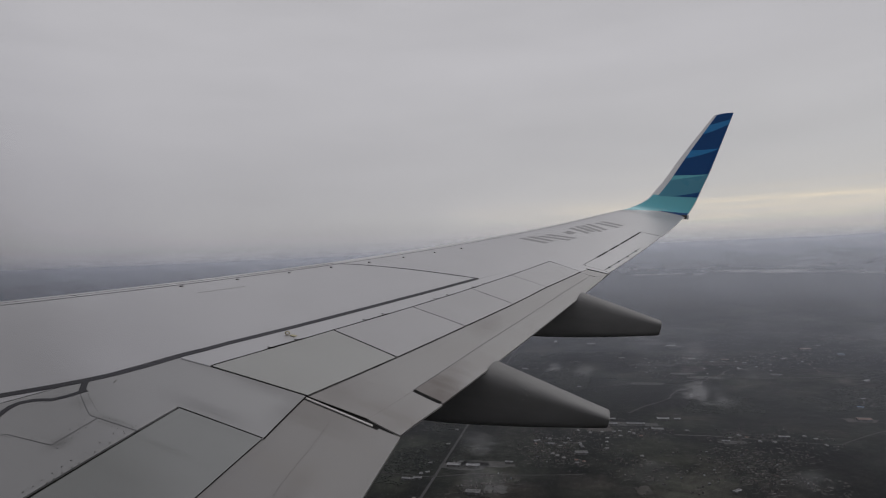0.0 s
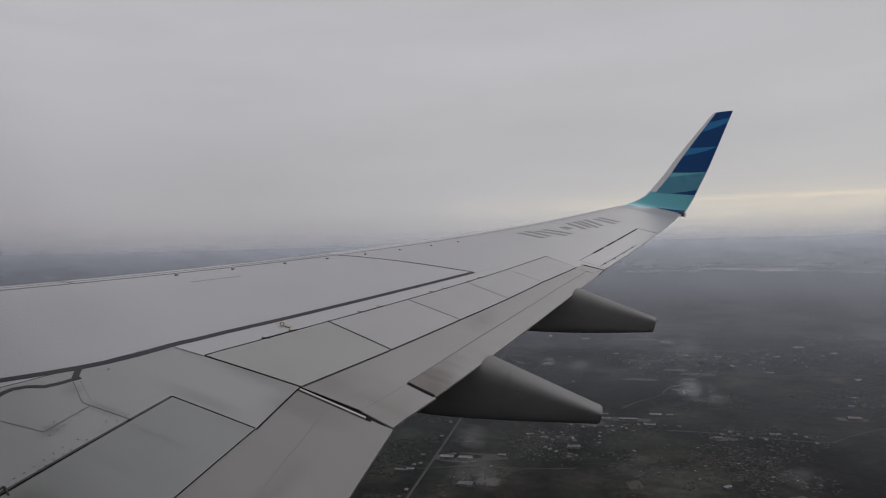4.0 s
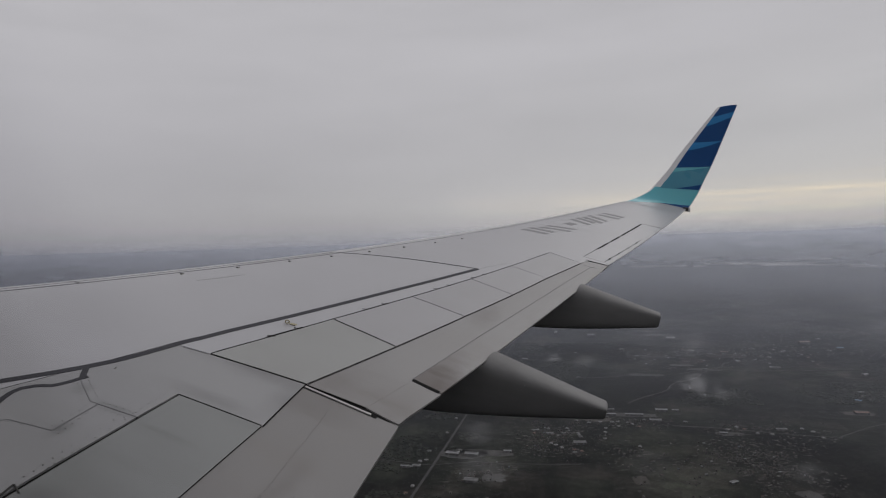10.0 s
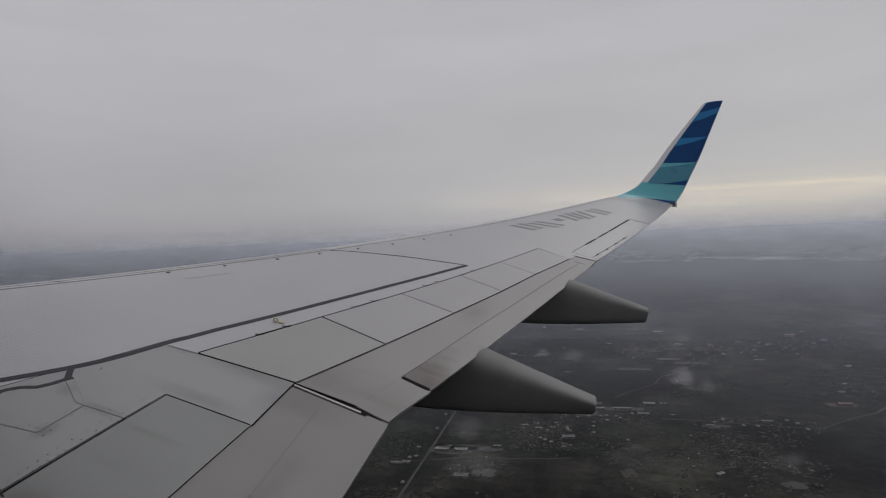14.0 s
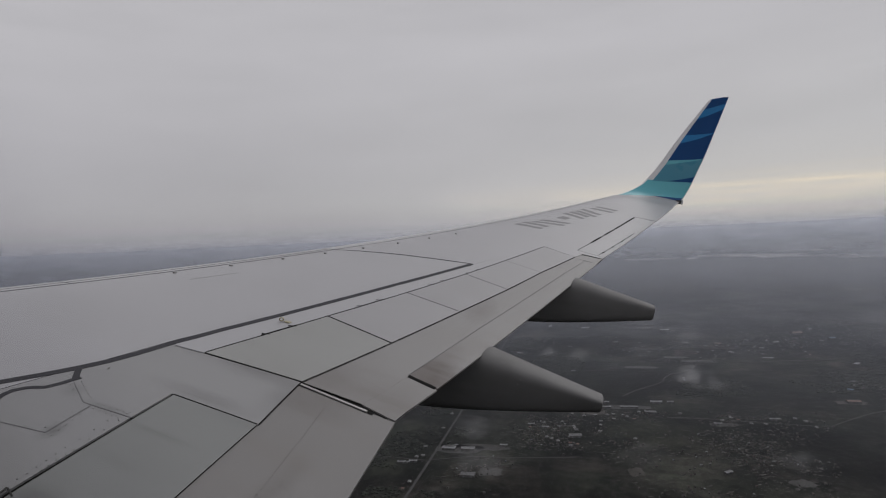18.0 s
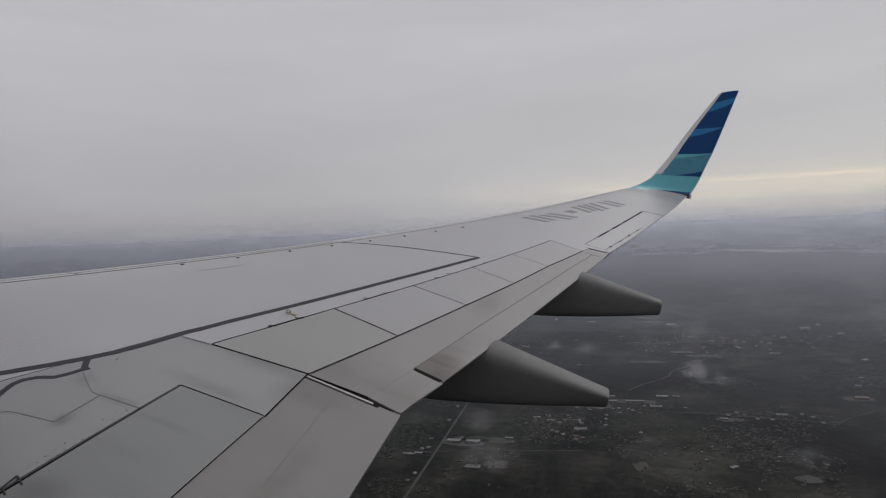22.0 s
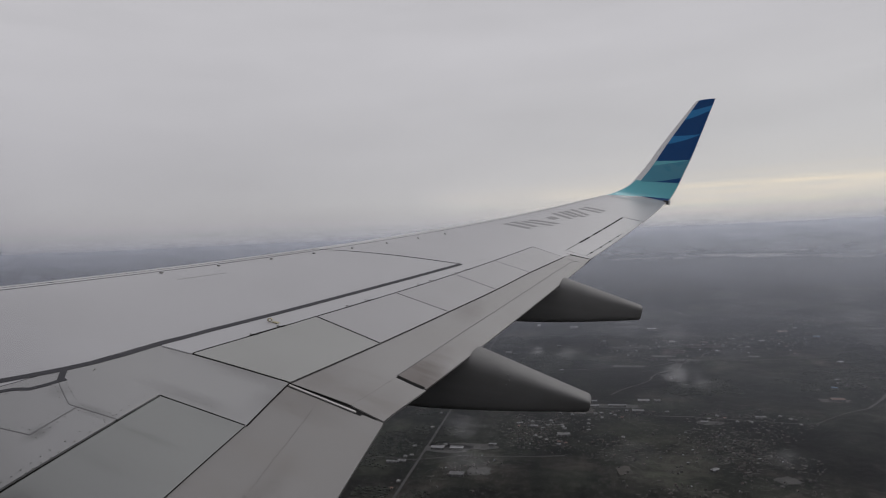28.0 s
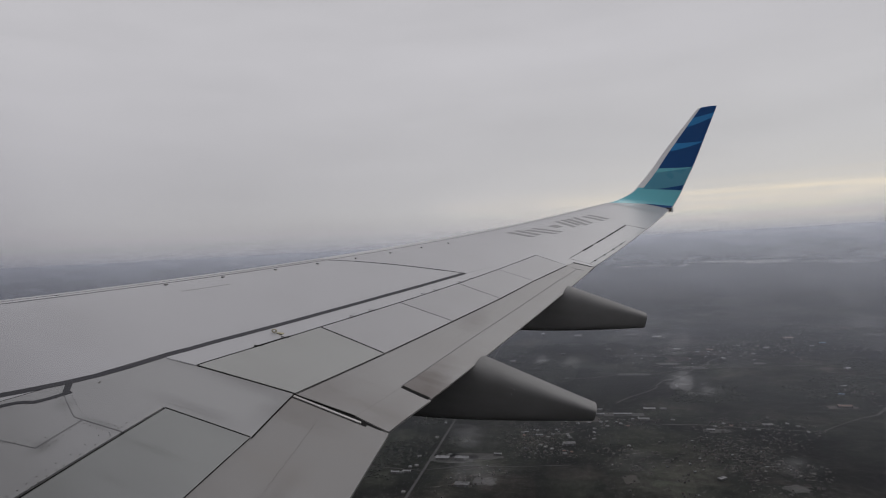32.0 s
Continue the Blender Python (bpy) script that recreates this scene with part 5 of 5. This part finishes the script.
def works(name, W, L, h, roof_mat, label):
    """A long shed: walls, pitched roof with eaves, ridge vent, loading doors."""
    base = new(name)
    v, f = box_data(0, 0, h / 2, W, L, h, 0.01)
    part("wall", mesh_of("wall", v, f, M_WALL, False), base)
    hw, hl, e, rise = W / 2, L / 2, 0.8, W * 0.11
    verts = [Vector(p) for p in ((-hw - e, -hl - e, h + 0.1), (hw + e, -hl - e, h + 0.1), (hw + e, hl + e, h + 0.1), (-hw - e, hl + e, h + 0.1), (0, -hl - e, h + rise), (0, hl + e, h + rise))]
    part("roof", mesh_of("roof", verts, [(0, 4, 5, 3), (1, 2, 5, 4), (0, 1, 4), (2, 3, 5), (0, 3, 2, 1)], roof_mat, False), base)
    v, f = box_data(0, 0, h + rise + 0.4, 1.6, L * 0.86, 1.0, 0.2)
    part("ridge_vent", mesh_of("ridge_vent", v, f, M_GREY_ROOF, False), base)
    for j in (-0.28, 0.28):
        v, f = box_data(-hw - 0.15, L * j, 2.2, 0.3, 4.5, 4.4, 0.1)
        part("loading_door", mesh_of("loading_door", v, f, M_GREY_ROOF, False), base)
    return tagged(base, label, "shed", group="sheds on the plain")


KINDS = [works("industrial_shed", 18, 36, 6, M_METAL_ROOF, "long pale metal-roofed shed beside a yard"),
         works("industrial_shed", 12, 54, 6, M_METAL_ROOF, "long narrow pale metal-roofed shed"),
         works("industrial_shed", 22, 38, 7, M_RED_ROOF, "wide rusty red-roofed shed"),
         works("industrial_shed", 14, 22, 6, M_BLUE_ROOF, "blue-roofed shed among houses"),
         works("industrial_shed", 18, 34, 6, M_GREY_ROOF, "grey-roofed shed among houses"),
         works("industrial_shed", 9, 20, 5, M_METAL_ROOF, "small pale metal-roofed shed")]
SHEDS = ((0, 1392, 360, 0), (0, 1395, 313, 0), (5, 1292, 450, 2), (5, 1300, 424, 2), (1, 1778, -9, 4), (1, 1786, -85, 4), (0, 1845, -165, 3), (5, 1850, -205, 3), (4, 1740, -140, 0),
         (5, 1830, -20, 10), (0, 2814, -380, 0), (5, 2742, -450, 0), (2, 2788, -511, 0), (0, 2602, -527, 80), (5, 2726, -575, 0), (0, 2826, -750, 0), (1, 2493, -634, 0), (5, 2640, -600, 20),
         (4, 2870, -640, 4), (3, 2033, -743, 10), (2, 1895, -700, 0), (5, 1657, -300, 0), (4, 1520, 60, 12), (5, 1580, 140, 0), (5, 1600, 180, 30), (1, 1960, 330, 0), (5, 1985, 280, 0),
         (4, 1240, 280, 0), (5, 2240, 90, 0), (0, 2560, 330, 0), (5, 2676, -140, 5), (5, 2720, 120, 0), (4, 2820, -80, 0), (5, 2434, -376, 0), (0, 2404, -899, 10), (5, 2140, -790, 10),
         (5, 1710, -446, 0), (5, 1330, -260, 40), (5, 2863, -940, 0), (5, 3170, -993, 0), (5, 1430, 230, 0))
for k, (kind, x, y, turn) in enumerate(SHEDS):
    o = ground_xy(x, y)
    far = x > 2000                      # smaller and less in line out there
    copy_thing(KINDS[kind], pose(o.x, o.y, o.z - 0.2, 0, 0, turn + far * ((k * 37) % 70 - 35)) @ Matrix.Scale(0.72 if far else 0.9, 4))
for i, (x, y, turn) in enumerate(((3150, -330, 0), (3300, 250, 90), (3050, -900, 10), (2920, -1000, 0), (3220, 60, 0), (2860, 520, 80))):
    o = ground_xy(x, y)
    KINDS[i].matrix_world = pose(o.x, o.y, o.z, 0, 0, turn)


def small_house(W, L, h, roof_mat, label):
    """A single house: walls, hipped gable roof, porch, door."""
    base = new("village_house")
    v, f = box_data(0, 0, h / 2, W, L, h, 0.02)
    part("wall", mesh_of("wall", v, f, M_WALL, False), base)
    hw, hl, e, rise = W / 2, L / 2, 0.6, W * 0.28
    verts = [Vector(q) for q in ((-hw - e, -hl - e, h), (hw + e, -hl - e, h), (hw + e, hl + e, h), (-hw - e, hl + e, h), (0, -hl * 0.6, h + rise), (0, hl * 0.6, h + rise))]
    part("roof", mesh_of("roof", verts, [(0, 4, 5, 3), (1, 2, 5, 4), (0, 1, 4), (2, 3, 5), (0, 3, 2, 1)], roof_mat, False), base)
    v, f = box_data(-hw - 1.0, 0, h * 0.8, 2.0, L * 0.5, 0.2, 0.2)
    part("porch_roof", mesh_of("porch_roof", v, f, roof_mat, False), base)
    v, f = box_data(-hw - 0.05, 0, 1.0, 0.12, 0.9, 2.0, 0.1)
    part("door", mesh_of("door", v, f, M_GREY_ROOF, False), base)
    return tagged(base, label, "house", group="houses along the roads")


HOUSES = [small_house(6, 9, 3.0, M_PALE_TILE, "single house with a pale metal roof"), small_house(5.5, 8, 3.0, M_RED_ROOF, "single house with a rusty red roof"),
          small_house(7, 10, 3.2, M_GREY_ROOF, "single house with a grey sheet roof")]
rnd = random.Random(21)
spots = [(rnd.uniform(1150, 2300), 383 + rnd.uniform(-40, 60)) for _ in range(18)] + [(rnd.gauss(1560, 70), rnd.gauss(100, 60)) for _ in range(18)] + \
        [(1690 + rnd.gauss(0, 30), rnd.uniform(-560, 20)) for _ in range(20)] + [(rnd.gauss(2720, 100), rnd.uniform(-820, -100)) for _ in range(26)]
for k, (x, y) in enumerate(spots):
    if abs(y - (383 + (x - 1108) * 0.028)) < 12:
        y += 22
    o = ground_xy(x, y)
    m = pose(o.x, o.y, o.z - 0.1, 0, 0, rnd.uniform(-20, 20) + rnd.choice((0, 90)))
    if k < 3:
        HOUSES[k].matrix_world = m
    else:
        copy_thing(HOUSES[rnd.choice((0, 0, 1, 2, 2))], m)


def woodland():
    """Tree crowns as uneven low clumps, in belts and groves."""
    rnd = random.Random(3)
    bm = bmesh.new()
    bmesh.ops.create_icosphere(bm, subdivisions=1, radius=1)
    ico_v = [v.co.copy() for v in bm.verts]
    bm.verts.index_update()
    ico_f = [tuple(v.index for v in f.verts) for f in bm.faces]
    bm.free()
    verts, faces = [], []
    n = 0
    while n < 24000:
        az, d = rnd.uniform(-30, 36), math.sqrt(rnd.uniform(850 ** 2, 3000 ** 2))
        x, y = d * math.cos(radians(az)), d * math.sin(radians(az))
        m = noise.noise((x * 0.0032, y * 0.0032, 7.7)) + 0.5 * noise.noise((x * 0.011, y * 0.011, 2.2))
        if m < 0.20 or abs(y - (383 + (x - 1108) * 0.028)) < 16:
            continue
        n += 1
        o = ground_xy(x, y)
        r = rnd.uniform(1.6, 4.6)
        sq = rnd.uniform(0.35, 0.65)
        b = len(verts)
        for v in ico_v:
            k = r * rnd.uniform(0.7, 1.2)
            verts.append((o.x + v.x * k, o.y + v.y * k, o.z + r * 0.3 + v.z * k * sq))
        faces += [(b + p, b + q, b + t) for p, q, t in ico_f]
    return tagged(new("woodland", mesh_of("woodland", verts, faces, M_LEAF, False)), "dark green groves of trees across the plain", "trees", kind="stuff")


woodland()


def cloud_material():
    m, nt, bsdf, out = material("thin_cloud")
    nt.nodes.remove(bsdf)
    tc = nt.nodes.new("ShaderNodeTexCoord")
    sep = nt.nodes.new("ShaderNodeSeparateXYZ")
    nt.links.new(tc.outputs["UV"], sep.inputs[0])
    n = noise_tex(nt, tc.outputs["Object"], 0.014, 5.0, 0.58)
    fall = sep.outputs[0]
    a = math_node(nt, "ADD", math_node(nt, "MULTIPLY", math_node(nt, "SUBTRACT", n, 0.52), 3.2), math_node(nt, "SUBTRACT", math_node(nt, "MULTIPLY", fall, 1.0), 0.30))
    a = math_node(nt, "MULTIPLY", a, math_node(nt, "MULTIPLY", fall, 3.0, clamp=True), clamp=True)
    a = math_node(nt, "MULTIPLY", a, sep.outputs[1], clamp=True)
    tr = nt.nodes.new("ShaderNodeBsdfTransparent")
    df = nt.nodes.new("ShaderNodeBsdfDiffuse")
    tl = nt.nodes.new("ShaderNodeBsdfTranslucent")
    for sh in (df, tl):
        sh.inputs[0].default_value = (0.85, 0.85, 0.87, 1)
    half = nt.nodes.new("ShaderNodeMixShader")
    nt.links.new(df.outputs[0], half.inputs[1])
    nt.links.new(tl.outputs[0], half.inputs[2])
    mx = nt.nodes.new("ShaderNodeMixShader")
    nt.links.new(a, mx.inputs[0])
    nt.links.new(tr.outputs[0], mx.inputs[1])
    nt.links.new(half.outputs[0], mx.inputs[2])
    nt.links.new(mx.outputs[0], out.inputs[0])
    return m


M_CLOUD = cloud_material()
scene.cycles.transparent_max_bounces = 32


def cloud_wisp(x, y, z, rx, ry, dens, seed):
    """Scrap of low cloud: four bowed layers, ragged by their density."""
    verts, faces, uvs = [], [], []
    rnd = random.Random(seed)
    for layer in range(4):
        b = len(verts)
        k = (0.85, 1.0, 0.8, 0.5)[layer]
        ox, oy = rnd.uniform(-0.1, 0.1) * rx, rnd.uniform(-0.1, 0.1) * ry
        rings, n = 7, 28
        for i in range(rings):
            q = i / (rings - 1)
            for j in range(n):
                a = 2 * math.pi * j / n
                px, py = x + ox + rx * k * q * math.cos(a), y + oy + ry * k * q * math.sin(a)
                bow = (1 - q * q) * min(rx, ry) * 0.10 + 5 * noise.noise((px * 0.03, py * 0.03, layer))
                verts.append(Vector((px, py, z + bow + 0.13 * (rx + ry) / 2 * layer)))
                uvs.append((1 - q, dens * 0.7))
        for i in range(rings - 1):
            for j in range(n):
                p0, p1 = b + i * n + j, b + i * n + (j + 1) % n
                faces.append((p0, p1, p1 + n, p0 + n))
    me = mesh_of("cloud_wisp", verts, faces, M_CLOUD)
    layer = me.uv_layers.new(name="density")
    idx = np.zeros(len(me.loops), dtype=int)
    me.loops.foreach_get("vertex_index", idx)
    layer.data.foreach_set("uv", np.array(uvs)[idx].ravel())
    ob = new("cloud_wisp", me)
    ob.visible_shadow = False
    tagged(ob, "small ragged scrap of low white cloud", "cloud", group="low cloud scraps")


for k, (x, y, up, rx, ry, dens) in enumerate((
        (1940, -276, 45, 75, 120, 0.50), (1900, -330, 35, 50, 80, 0.35), (2320, 189, 45, 60, 55, 0.55), (2273, 70, 40, 60, 90, 0.25), (2318, -169, 45, 60, 110, 0.25), (1416, 300, 30, 60, 150, 0.18),
        (2676, -190, 50, 90, 190, 0.28), (2460, -340, 45, 70, 190, 0.22), (2700, -700, 60, 110, 190, 0.16), (2240, -520, 45, 90, 160, 0.14),
        (1280, -80, 30, 70, 110, 0.12), (1297, -400, 30, 50, 90, 0.14), (1200, 240, 30, 70, 130, 0.14), (1600, 60, 40, 80, 110, 0.14))):
    cloud_wisp(x, y, -H + up, rx, ry, dens, k)
# long faint shreds farther out over the plain
rnd = random.Random(8)
for k in range(22):
    o = place(rnd.uniform(2500, 6500), rnd.uniform(-26, 4) if k < 18 else rnd.uniform(4, 40), rnd.uniform(25, 50))
    cloud_wisp(o.x, o.y, o.z, rnd.uniform(60, 150), rnd.uniform(110, 320), rnd.uniform(0.10, 0.26), 40 + k)
